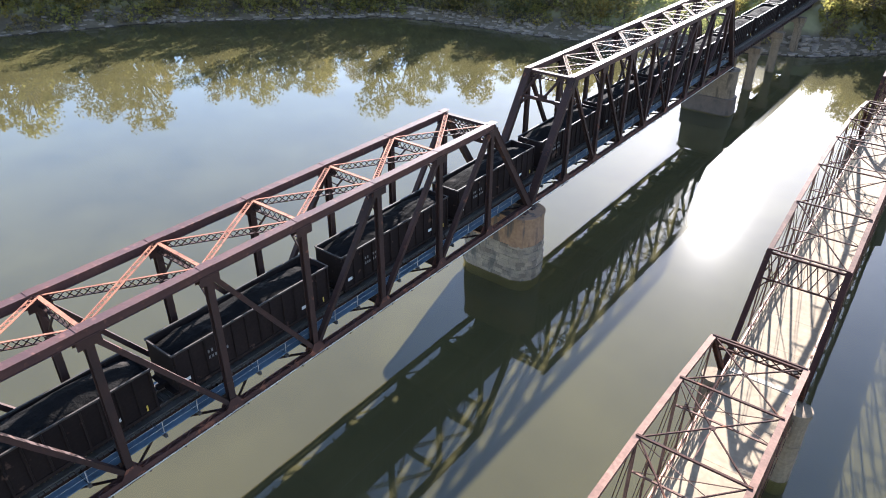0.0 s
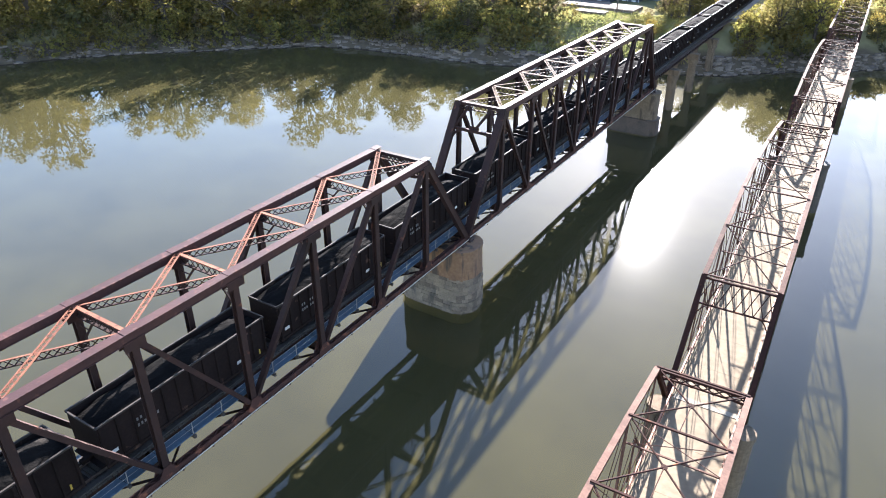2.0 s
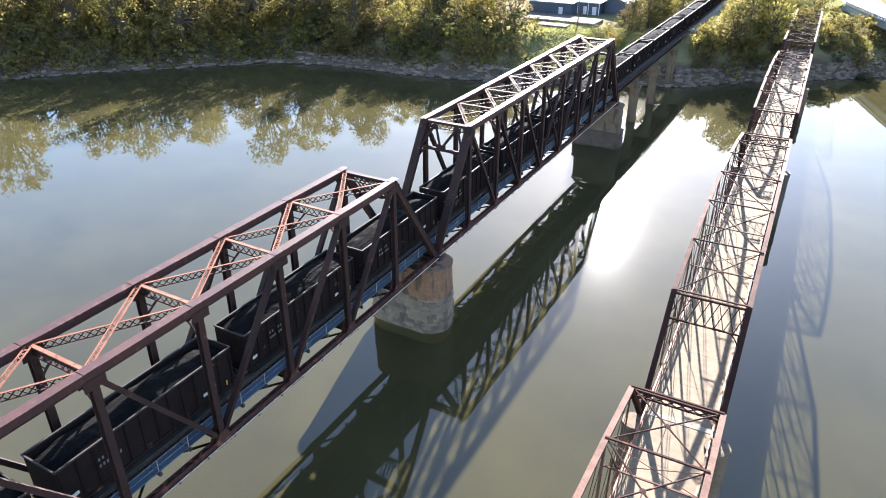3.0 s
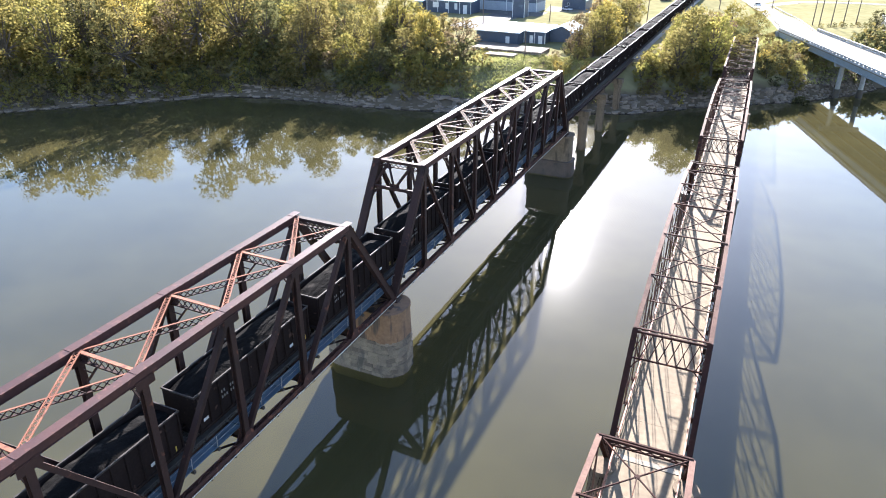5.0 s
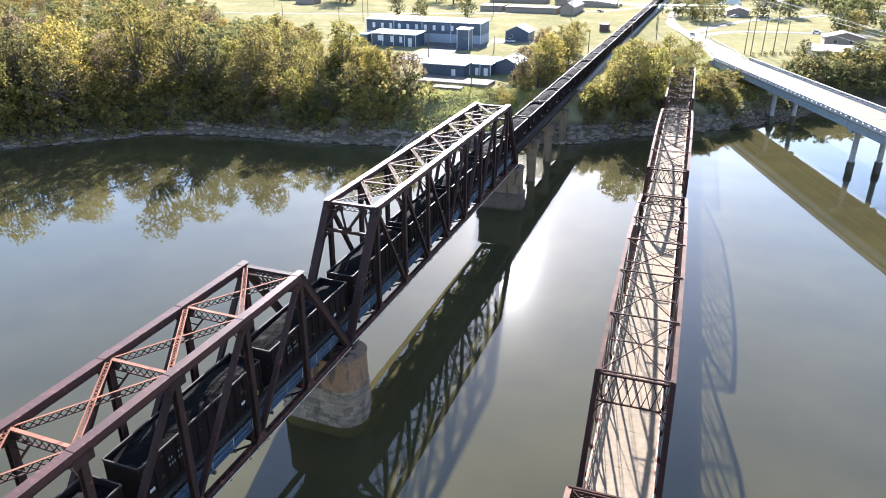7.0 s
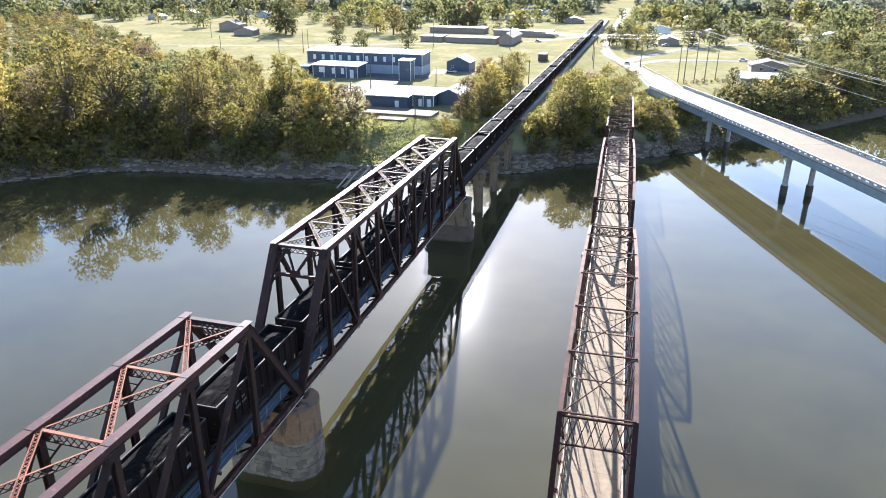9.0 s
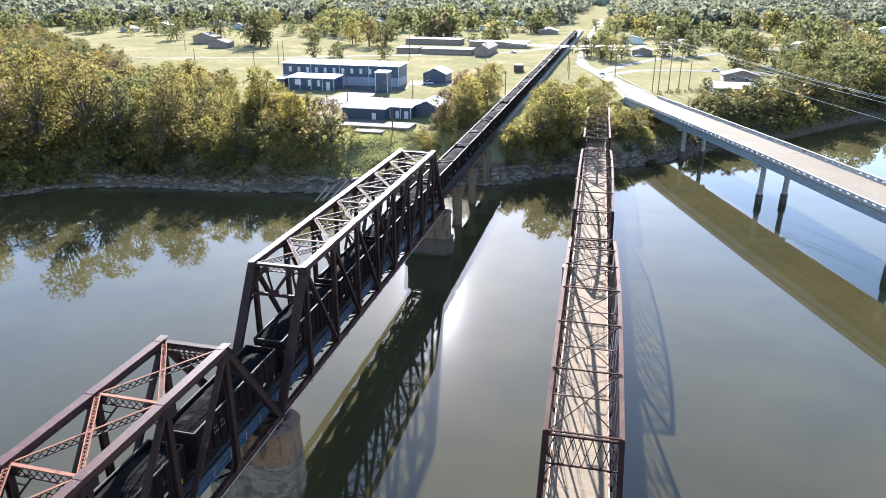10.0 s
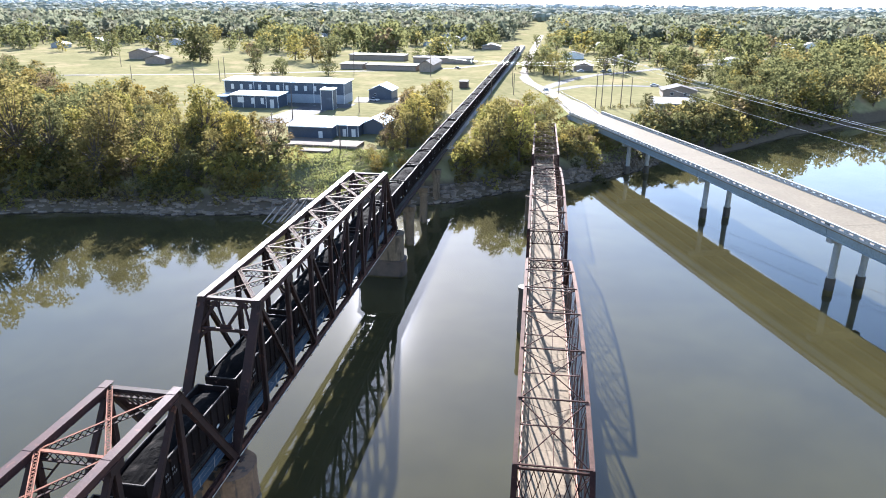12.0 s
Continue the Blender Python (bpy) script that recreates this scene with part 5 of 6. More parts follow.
def far_west_wood():
    x, y = rng.uniform(-430, -120), rng.uniform(120, 470)
    edge = 195 - (x + 100) * 0.83
    if float(bank_distance(x, y)) < 60 or y > edge or y < edge - 130:
        return None, None
    return x, y


for x, y in spaced(170, far_west_wood, 9.5):
    grow(MIDS, x, y, rng.uniform(0.6, 0.95), (1, 5, 6, 0.3, 1.4, 0), grove=west_grove)
west_grove.finish()


def understory():
    x, y = rng.uniform(-175, -36), rng.uniform(20, 230)
    d = float(bank_distance(x, y))
    return (x, y) if 7 < d < 60 and not (x > -60 and d > 26) else (None, None)


def east_understory():
    x, y = rng.uniform(60, 150), rng.uniform(186, 330)
    d = float(bank_distance(x, y))
    return (x, y) if 2.5 < d < 24 else (None, None)


brush = Grove("understory", "tangled dark brush under the trees")
for x, y in spaced(300, understory, 3.6):
    grow(UNDER, x, y, rng.uniform(0.8, 1.7), (2, 5, 6, 0.6, 1.5, 0), grove=brush)
for x, y in spaced(190, east_understory, 3.2):
    grow(UNDER, x, y, rng.uniform(0.8, 1.6), (1, 6, 5, 0.3, 0.6, 0), grove=brush)


def west_brush():
    x, y = rng.uniform(-175, -42), rng.uniform(20, 175)
    d = float(bank_distance(x, y))
    return (x, y) if (0.8 if x < -96 else 2.6) < d < 13 else (None, None)


for k, (x, y) in enumerate(spaced(380, west_brush, 1.9)):
    grow(BUSHES if k < 150 else UNDER, x, y, rng.uniform(0.45, 1.2), (4, 3, 5, 1, 1, 0), "bush", "bank bushes", grove=None if k < 150 else brush)

for x, y, sc, hue in ((-17, 178, 0.8, 4), (-14, 190, 0.75, 0), (-12, 205, 0.85, 0), (-19, 212, 0.9, 0), (-14, 222, 0.95, 2), (-21, 228, 0.8, 2), (-12, 240, 0.9, 0), (-16, 252, 0.8, 2), 
                      (11, 178, 0.9, 0), (14, 186, 1.0, 0), (19, 181, 0.85, 2), (12, 196, 0.95, 1), (20, 193, 0.95, 5), (17, 203, 0.95, 2), (24, 200, 0.9, 0), (26, 190, 0.75, 1), (22, 212, 1.0, 0), (29, 214, 0.95, 1), (27, 206, 0.85, 0), (10, 187, 0.8, 2), (15, 172, 0.75, 2), (13, 164, 0.7, 2), (21, 170, 0.75, 0), (27, 178, 0.75, 2),
                      (-11, 172, 0.85, 2), (-10, 181, 1.0, 0), (-13, 196, 1.0, 2), (-17, 203, 1.0, 4), (-10, 214, 1.0, 2)):
    w = [0.2] * 6
    w[hue] = 6
    grow(NEAR, x + (1 if x > 0 else 0), y, sc * ((1.6 if y < 173 else 1.32 if y < 176 else 1.15 if y < 190 else 0.95) if x > 0 else 1.2 if y < 200 else 1.1), w, group="trees beside the railway")
for k in range(90):
    x, y = rng.uniform(6, 30), rng.uniform(152, 205)
    if bank_distance(x, y) > 4:
        grow(BUSHES, x, y, rng.uniform(0.6, 1.2), (4, 3, 4, 1, 1, 0.3), "bush", "bank bushes")
for k in range(150):
    x, y = rng.uniform(-24, 36), rng.uniform(138, 192)
    if 1.5 < bank_distance(x, y) < 13 and abs(x) > 5.5 and not -24 < x < -14:
        grow(BUSHES if k % 2 else UNDER, x, y, rng.uniform(0.6, 1.25), (3, 4, 5, 0.5, 0.6, 0), "bush", "bank bushes")
for k in range(44):
    x, y = rng.uniform(34, 48), rng.uniform(176, 216)
    grow(BUSHES, x, y, rng.uniform(0.5, 1.05), (2, 1, 5, 1, 1, 0), "bush", "bank bushes")
for k in range(34):
    x, y = rng.uniform(-22, -7), rng.uniform(152, 205)
    grow(BUSHES, x, y, rng.uniform(0.4, 0.9), (4, 2, 4, 2, 1, 0), "bush", "bank bushes")


def east_wood():
    x, y = rng.uniform(62, 420), rng.uniform(195, 520)
    d = float(bank_distance(x, y))
    if d < 4 or d > 75 + 0.1 * x or (x < 100 and d > 24) or (x < 112 and d > 34):
        return None, None
    return x, y


east_grove = Grove("east_woods", "olive and green woods along the east bank")
for x, y in spaced(280, east_wood, 5.6):
    near = x < 112
    grow(NEAR if x < 112 else MIDS if x < 190 else TOWN, x, y, rng.uniform(0.85, 1.35) * (0.55 if x < 100 else 0.8 if x < 120 else 1.0), (0.3, 10, 3, 0, 0.2, 0), group="trees along the east bank", grove=None if near else east_grove)
east_grove.finish()
for k in range(170):
    x, y = rng.uniform(60, 160), rng.uniform(186, 330)
    if 2.5 < bank_distance(x, y) < 12:
        grow(UNDER, x, y, rng.uniform(0.6, 1.3), (3, 4, 5, 1, 0, 0), "bush", "bank bushes", grove=brush)
brush.finish()

def rough_grass(name, count, x0, x1, y0, y1, label):
    """Tufts of long grass: upright blades that let the low sun through."""
    r = random.Random(17)
    s = Shape()
    for _ in range(count):
        x, y = r.uniform(x0, x1), r.uniform(y0, y1)
        if bank_distance(x, y) < 4.5 or abs(x) < 5:
            continue
        z = float(ground_height(x, y)) - 0.05
        for _ in range(3):
            a, h, w = r.uniform(0, 6.28), r.uniform(0.2, 0.6), r.uniform(0.1, 0.22)
            px, py = x + r.uniform(-0.35, 0.35), y + r.uniform(-0.35, 0.35)
            c, d = math.cos(a) * w, math.sin(a) * w
            lx, ly = r.uniform(-0.25, 0.25), r.uniform(-0.25, 0.25)
            s.hull([(px - c, py - d, z), (px + c, py + d, z), (px + lx, py + ly, z + h)], [(0, 1, 2)])
    tagged(part(name, s, leaf_material(name, (0.3, 0.29, 0.11), (0.22, 0.235, 0.085))), label, "grass", kind="stuff")


rough_grass("slope_grass", 9000, -46, -6, 130, 168, "long sunlit yellow-green grass on the river slope")
rough_grass("verge_grass", 3500, 32, 58, 186, 232, "long dry grass beside the old bridge's end")

# trees of the park and the town
for x, y, sc in ((-138, 358, 0.8), (-128, 366, 0.7), (-120, 354, 0.75), (-96, 362, 0.95), (-205, 424, 2.1), (-214, 432, 1.9), (-196, 416, 0.8), (-290, 455, 1.4), (-262, 470, 1.7), (-420, 600, 1.7), (-300, 640, 1.5),
                 (-132, 440, 1.7), (-124, 452, 1.3), (-150, 455, 1.3), (24, 398, 1.2), (30, 392, 1.1), (36, 402, 1.0), (62, 430, 1.4), (90, 345, 1.1), (97, 352, 1.0), (-178, 455, 1.0), (-185, 465, 1.0), (101, 383, 1.5), (107, 388, 1.2), (128, 356, 1.25), (135, 362, 1.0), (14, 412, 0.9), (18, 418, 0.9), (24, 420, 0.85), (68, 262, 0.6)):
    grow(MIDS if y > 320 else NEAR, x, y, sc, (0.4, 10, 1, 0, 0.2, 0), group="trees of the park")


def town():
    x, y = rng.uniform(-560, 420), rng.uniform(400, 900)
    if abs(x + 0) < 24 or x * x * 0.2 > (y + 40) ** 2:
        return None, None
    if y < 470 + 0.2 * abs(x) and -320 < x < 60:
        return None, None
    if x > 60 and y < 430:
        return None, None
    return x, y


town_grove = Grove("town_trees", "green and olive trees among the town's houses")
for x, y in spaced(330, town, 10):
    big = rng.random() ** 2
    for k in range(rng.choice((1, 1, 2, 3))):
        grow(TOWN, x + rng.uniform(-9, 9) * k, y + rng.uniform(-9, 9) * k, 0.7 + 1.0 * big * rng.uniform(0.7, 1.2), (0.3, 9, 1.5, 0, 0.3, 0), grove=town_grove)
town_grove.finish()


def far_woods(name, d0, d1, count, size, quads, hue, label):
    """Woods too far off to tell the trees apart: crowns of crossed leaf clusters."""
    r = np.random.default_rng(int(d0))
    s = Shape()
    ang = r.uniform(radians(-62), radians(42), count)
    dist = d0 * (d1 / d0) ** r.uniform(0, 1, count)
    for a, d in zip(ang, dist):
        x, y = 30 + d * math.sin(a), -30 + d * math.cos(a)
        if abs(x) < 22 and d < 1500:
            continue
        h = size * r.uniform(0.7, 1.25) * (1 + d / 9000)
        w = h * r.uniform(0.38, 0.6)
        dirs = r.normal(size=(quads, 3))
        dirs /= np.linalg.norm(dirs, axis=1)[:, None]
        c = np.array([x, y, FIELD + h * 0.52]) + dirs * [w, w, h * 0.46] * r.uniform(0.7, 1.05, (quads, 1))
        u = r.normal(size=(quads, 3))
        u /= np.linalg.norm(u, axis=1)[:, None]
        v = np.cross(u, dirs)
        v /= np.linalg.norm(v, axis=1)[:, None] + 1e-6
        q = w * r.uniform(0.2, 0.4, (quads, 1)) * math.sqrt(60 / quads) ** 0.7
        k = len(s.v)
        pts = np.stack([c - u * q, c + v * q * 0.8, c + u * q, c - v * q * 0.8], 1).reshape(-1, 3)
        s.v += [tuple(p) for p in pts.tolist()]
        s.f += [(k + 4 * i, k + 4 * i + 1, k + 4 * i + 2, k + 4 * i + 3) for i in range(quads)]
    return tagged(part(name, s, HAZELEAF[hue], origin=(0, 0, FIELD)), label, "woods", kind="stuff")


far_woods("far_woods", 780, 1500, 1500, 16, 56, 0, "green woods and town trees far off, haze put into their colour")
far_woods("far_woods", 800, 1700, 1100, 15, 56, 1, "olive woods and town trees far off, haze put into their colour")


def far_canopy(d0, d1, count, size, mat, label):
    """The woods towards the horizon: uneven crowns that merge into one canopy."""
    r = np.random.default_rng(int(d0) + 7)
    s = Shape()
    ang = r.uniform(radians(-62), radians(42), count)
    dist = d0 * (d1 / d0) ** r.uniform(0, 1, count)
    for a, d in zip(ang, dist):
        x, y = 30 + d * math.sin(a), -30 + d * math.cos(a)
        h = size * r.uniform(0.7, 1.3) * (1 + d / 9000)
        w = h * r.uniform(0.55, 0.9)
        pts, m = [], 7
        for f, k in ((0.1, 0.85), (0.5, 1.0), (0.86, 0.66)):
            t = (np.arange(m) + r.uniform(0, 1)) * 2 * math.pi / m
            rad = w * k * r.uniform(0.72, 1.2, m)
            z = FIELD + h * (f + r.uniform(-0.06, 0.06, m))
            pts += list(zip((x + rad * np.cos(t)).tolist(), (y + rad * np.sin(t)).tolist(), z.tolist()))
        pts.append((x, y, FIELD + h * r.uniform(0.94, 1.02)))
        s.hull(pts, [f for q in (0, m) for i in range(m) for f in ((q + i, q + (i + 1) % m, q + m + (i + 1) % m), (q + i, q + m + (i + 1) % m, q + m + i))] + [(2 * m + i, 2 * m + (i + 1) % m, 3 * m) for i in range(m)])
    return tagged(part("far_canopy", s, mat, origin=(0, 0, FIELD)), label, "woods", kind="stuff")


# aerial haze painted into the base colours, stronger towards the horizon
HAZECANOPY = material("far_canopy", (0.21, 0.225, 0.17), (0.25, 0.26, 0.2), rough=0.95, scale=0.02, fine=12, spec=0.05, vary=0.22, island=True)
HAZEHORIZON = material("hazed_horizon_woods", (0.34, 0.37, 0.35), (0.39, 0.42, 0.4), rough=0.95, scale=0.01, fine=12, spec=0.05, vary=0.15, island=True)
far_canopy(1500, 2900, 3000, 13, HAZECANOPY, "green woods towards the horizon, haze put into their colour")
far_canopy(2800, 4700, 2300, 14, HAZEHORIZON, "woods along the horizon, paled by haze put into their colour")

# ---- buildings ----
SIDING = material("navy_metal_siding", (0.075, 0.095, 0.135), (0.06, 0.08, 0.115), rough=0.5, scale=0.3, fine=12, spot=(0.1, 0.125, 0.165), spot_scale=0.4, spot_at=0.62)
TRIM = material("white_metal_trim", (0.78, 0.78, 0.76), (0.7, 0.7, 0.68), rough=0.5, scale=0.6)
ROOFW = material("white_metal_roof", (0.72, 0.72, 0.7), (0.62, 0.61, 0.58), rough=0.45, scale=0.15, fine=10, spot=(0.55, 0.53, 0.48), spot_scale=0.3, spot_at=0.66)
ROOFB = material("blue_metal_roof", (0.28, 0.42, 0.52), (0.24, 0.37, 0.47), rough=0.4, scale=0.3)
ROOFG = material("grey_shingle_roof", (0.15, 0.14, 0.13), (0.115, 0.108, 0.102), spec=0.08, rough=0.9, scale=0.4, fine=9)
BLOCKW = material("painted_block_wall", (0.34, 0.38, 0.42), (0.3, 0.33, 0.37), rough=0.8, scale=0.5)
BRICK = material("tan_brick_wall", (0.3, 0.24, 0.19), (0.25, 0.2, 0.165), rough=0.85, scale=0.8)
BRICKD = material("dark_brick_wall", (0.14, 0.09, 0.07), (0.1, 0.07, 0.058), rough=0.9, scale=0.8)
GLASS = material("dark_window_glass", (0.05, 0.06, 0.07), (0.04, 0.05, 0.06), rough=0.08, scale=0.5)
PADC = material("bare_slab_concrete", (0.2, 0.165, 0.13), (0.16, 0.13, 0.105), spec=0.08, rough=0.9, scale=0.15, fine=10, spot=(0.17, 0.135, 0.1), spot_scale=0.22, spot_at=0.55)
SHEETG = material("weathered_grey_sheet", (0.17, 0.175, 0.175), (0.13, 0.135, 0.135), spec=0.15, rough=0.7, scale=0.3, fine=9, spot=(0.21, 0.21, 0.2), spot_scale=0.4, spot_at=0.62)
POLEWOOD = material("weathered_pole_wood", (0.17, 0.13, 0.1), (0.13, 0.1, 0.08), rough=0.85, scale=1)


def building(name, x0, y0, x1, y1, height, label, wall=SIDING, roof=ROOFW, gable=0.0, trims=7.0, windows=(), doors=(), base=None, eave=0.6, rise=0.5, group="blue buildings"):
    """Walls with corner and panel trims, a roof slab or gable with an overhang, windows and doors on the river side."""
    z0 = FIELD - 0.3
    zt = FIELD + height
    root = thing(name, ((x0 + x1) / 2, (y0 + y1) / 2, z0), label, "building", group)
    t = 0.25
    s = Shape()
    s.block(x0, y0, z0, x1, y0 + t, zt).block(x0, y1 - t, z0, x1, y1, zt + (rise if not gable else 0))
    s.block(x0, y0 + t, z0, x0 + t, y1 - t, zt).block(x1 - t, y0 + t, z0, x1, y1 - t, zt)
    ym, xm = (y0 + y1) / 2, (x0 + x1) / 2
    if gable:
        for yy in (y0, y1 - t):
            s.hull([(x0, yy, zt), (x1, yy, zt), (xm, yy, zt + gable), (x0, yy + t, zt), (x1, yy + t, zt), (xm, yy + t, zt + gable)], [(0, 1, 2), (5, 4, 3), (0, 2, 5, 3), (1, 4, 5, 2)])
    part("wall", s, wall, root)
    if gable:
        for k, xe in ((-1, x0), (1, x1)):
            drop = gable * eave / (xm - x0)
            a, b = (xm, zt + gable + 0.1), (xe + k * eave, zt - drop + 0.1)
            r = Shape().hull([(a[0], y0 - eave, a[1]), (b[0], y0 - eave, b[1]), (b[0], y1 + eave, b[1]), (a[0], y1 + eave, a[1]),
                              (a[0], y0 - eave, a[1] + 0.14), (b[0], y0 - eave, b[1] + 0.14), (b[0], y1 + eave, b[1] + 0.14), (a[0], y1 + eave, a[1] + 0.14)],
                             [(0, 1, 2, 3), (7, 6, 5, 4), (0, 4, 5, 1), (1, 5, 6, 2), (2, 6, 7, 3), (3, 7, 4, 0)])
            part("roof", r, roof, root)
    else:
        r = Shape().hull([(x0 - eave, y0 - eave, zt), (x1 + eave, y0 - eave, zt), (x1 + eave, y1 + eave, zt + rise), (x0 - eave, y1 + eave, zt + rise),
                          (x0 - eave, y0 - eave, zt + 0.35), (x1 + eave, y0 - eave, zt + 0.35), (x1 + eave, y1 + eave, zt + rise + 0.35), (x0 - eave, y1 + eave, zt + rise + 0.35)],
                         [(3, 2, 1, 0), (4, 5, 6, 7), (0, 1, 5, 4), (1, 2, 6, 5), (2, 3, 7, 6), (3, 0, 4, 7)])
        part("roof", r, roof, root, "white sheet-metal roof" if roof is ROOFW else "")
    if base:
        part("base_wall", Shape().block(x0 - 0.03, y0 - 0.03, z0, x1 + 0.03, y1 + 0.03, FIELD + base), BLOCKW, root, "pale block lower wall")
    if trims:
        n = max(1, round((x1 - x0) / trims))
        for i in range(n + 1):
            x = x0 + (x1 - x0) * i / n
            part("trim", Shape().block(x - 0.12, y0 - 0.07, FIELD, x + 0.12, y0 - 0.035, zt - 0.02), TRIM, root)
        part("trim", Shape().block(x1 + 0.035, y1 - 0.3, FIELD, x1 + 0.07, y1 - 0.05, zt), TRIM, root)
    for x, z, w, h in windows:
        win = part("window", Shape().block(x - w / 2 - 0.08, y0 - 0.06, FIELD + z - 0.08, x + w / 2 + 0.08, y0 - 0.035, FIELD + z + h + 0.08), TRIM, root)
        part("pane", Shape().block(x - w / 2, y0 - 0.1, FIELD + z, x + w / 2, y0 - 0.065, FIELD + z + h), TRIM if roof is ROOFW else GLASS, win)
    for x, w, h in doors:
        part("door", Shape().block(x - w / 2, y0 - 0.1, FIELD, x + w / 2, y0 - 0.035, FIELD + h), TRIM, root, "white door")
    return root


building("workshop", -50.5, 179.5, -36.5, 195, 3.6, "navy metal workshop with a flat white roof", windows=(), doors=[(-40, 1.3, 2.4)], trims=0, rise=0.6)
building("workshop_wing", -36.4, 185, -29.5, 196, 3.5, "navy wing of the workshop with white doors", doors=[(-34, 1.1, 2.4), (-31, 1.3, 2.4)], trims=3.4)
building("store", -29.4, 190, -22, 203, 3.3, "navy store with a pale blue gabled roof", roof=ROOFB, gable=1.7, trims=0)
building("office_building", -96, 237, -76.5, 247, 4.6, "navy metal office with a white roof and trim", windows=[(-92, 2.0, 2.4, 2.0), (-87, 1.6, 1.1, 2.2), (-83, 1.6, 1.1, 2.2)], doors=[(-79, 1.6, 3.4)], trims=5.0)
building("long_building", -106.5, 254, -54.5, 266, 8.2, "long two-storey navy building with white windows and roof", windows=[(-103 + 4.0 * i, 5.0, 1.1, 1.9) for i in range(12)], trims=13, base=3.6)
building("water_tower_hut", -58.8, 237, -54, 242, 7.6, "tall narrow navy hut with a white roof", trims=4.6, rise=0.2, eave=0.3)
building("small_house", -48.5, 271, -38.5, 283, 3.9, "small navy house with a blue metal gable roof", roof=ROOFB, gable=2.2, windows=[(-45.8, 1.6, 0.8, 0.9)], trims=0)
building("signal_hut", -15.5, 320, -11.5, 326, 3.0, "small dark brick signal hut beside the track", wall=BRICKD, roof=ROOFG, trims=0, rise=0.2, eave=0.3, group="railway huts")
building("garden_shed", -103, 240, -99.6, 245, 3.4, "small blue garden shed by the trees", roof=ROOFB, trims=0, rise=0.3, eave=0.3)
for bx, by, bw, bd, bh, lab in ((-101, 402, 14, 12, 4.2, "long low tan brick school wing"), (-84, 400, 31, 12, 4.2, "long low tan brick school wing"), (-115, 470, 40, 14, 5, "low dark school hall behind the wings"), (-66, 458, 40, 14, 5, "low dark school hall behind the wings")):
    building("school_wing", bx, by, bx + bw, by + bd, bh * 0.66, lab, wall=BRICK, roof=ROOFG, trims=0, rise=0.3, group="school buildings")
building("school_hall", -50, 396, -42, 430, 4.2, "brick school hall with a gable roof", wall=BRICK, roof=ROOFG, gable=2.4, trims=0, group="school buildings")
building("farm_house", -232, 402, -218, 411, 3.2, "small tan brick farm house under a big tree", wall=BRICK, roof=ROOFG, gable=2.0, trims=0, group="houses")
building("farm_house", -262, 432, -246, 442, 4.4, "tan brick farm house beside the field", wall=BRICK, roof=ROOFG, gable=2.5, trims=0, group="houses")
building("bungalow", 80, 307, 95, 318, 3.2, "pale bungalow with a grey roof", wall=BRICK, roof=ROOFG, gable=2.0, trims=0, windows=[(84, 1.1, 1.4, 1.2), (90, 1.1, 1.4, 1.2)], group="houses")
building("metal_barn", 71, 262, 87, 277, 2.9, "grey metal barn beside the bungalow", wall=SHEETG, roof=SHEETG, trims=0, rise=0.7, group="houses")
for k in range(11):
    grow(BUSHES, 51 + 2.0 * k + rng.uniform(-0.5, 0.5), 262 + 1.6 * k + rng.uniform(-1, 1), rng.uniform(0.32, 0.5), (0, 6, 2, 0, 0, 0), "bush", "hedge bushes")
building("bungalow", 42, 425, 54, 436, 3.2, "pale house with a white roof among trees", wall=BRICK, roof=ROOFW, gable=1.8, trims=0, group="houses")
rng2 = random.Random(9)
for k in range(46):
    x, y = rng2.uniform(-430, 300), rng2.uniform(480, 900)
    if abs(x) < 28:
        x += 60
    w, d = rng2.uniform(11, 18), rng2.uniform(8, 12)
    building("bungalow", x, y, x + w, y + d, rng2.uniform(2.8, 3.6), rng2.choice(["white town house with a pale roof", "brick town house with a grey roof"]), wall=rng2.choice([TRIM, BRICK, BLOCKW]), roof=rng2.choice([ROOFW, ROOFG, ROOFG]), gable=2.0, trims=0, group="houses")

# bare floor slabs by the workshop
tagged(part("floor_slab", Shape().block(-47, 167, 6.0, -25, 175.5, FIELD + 0.7), PADC), "raised bare concrete floor slab in front of the workshop", "slab", kind="structure")
tagged(part("loading_dock", Shape().block(-48.5, 175.6, 6.4, -36, 179.4, FIELD + 0.35), PADC), "worn concrete dock at the workshop wall", "slab", kind="structure")
tagged(part("concrete_pad", Shape().block(-40, 159.5, 5.6, -31, 163.5, FIELD + 0.55), PADC), "small bare concrete pad in the grass", "slab", kind="structure")


root = thing("yard_fence", (-36, 165.2, FIELD - 0.3), "thin grey wire fence along the edge of the slab", "fence")
for k in range(12):
    x = -50.0 + 2.5 * k
    part("post", Shape().tube((x, 165.2, FIELD - 0.4), (x, 165.2, FIELD + 1.4), 0.05, n=6), PIPE, root)
for z in (0.35, 0.85, 1.35):
    part("rail", Shape().tube((-50.0, 165.2, FIELD + z), (-22.5, 165.2, FIELD + z), 0.025, n=5), PIPE, root)


CABLE = material("bright_aluminium_cable", (0.85, 0.84, 0.82), (0.8, 0.79, 0.77), rough=0.35, scale=3)


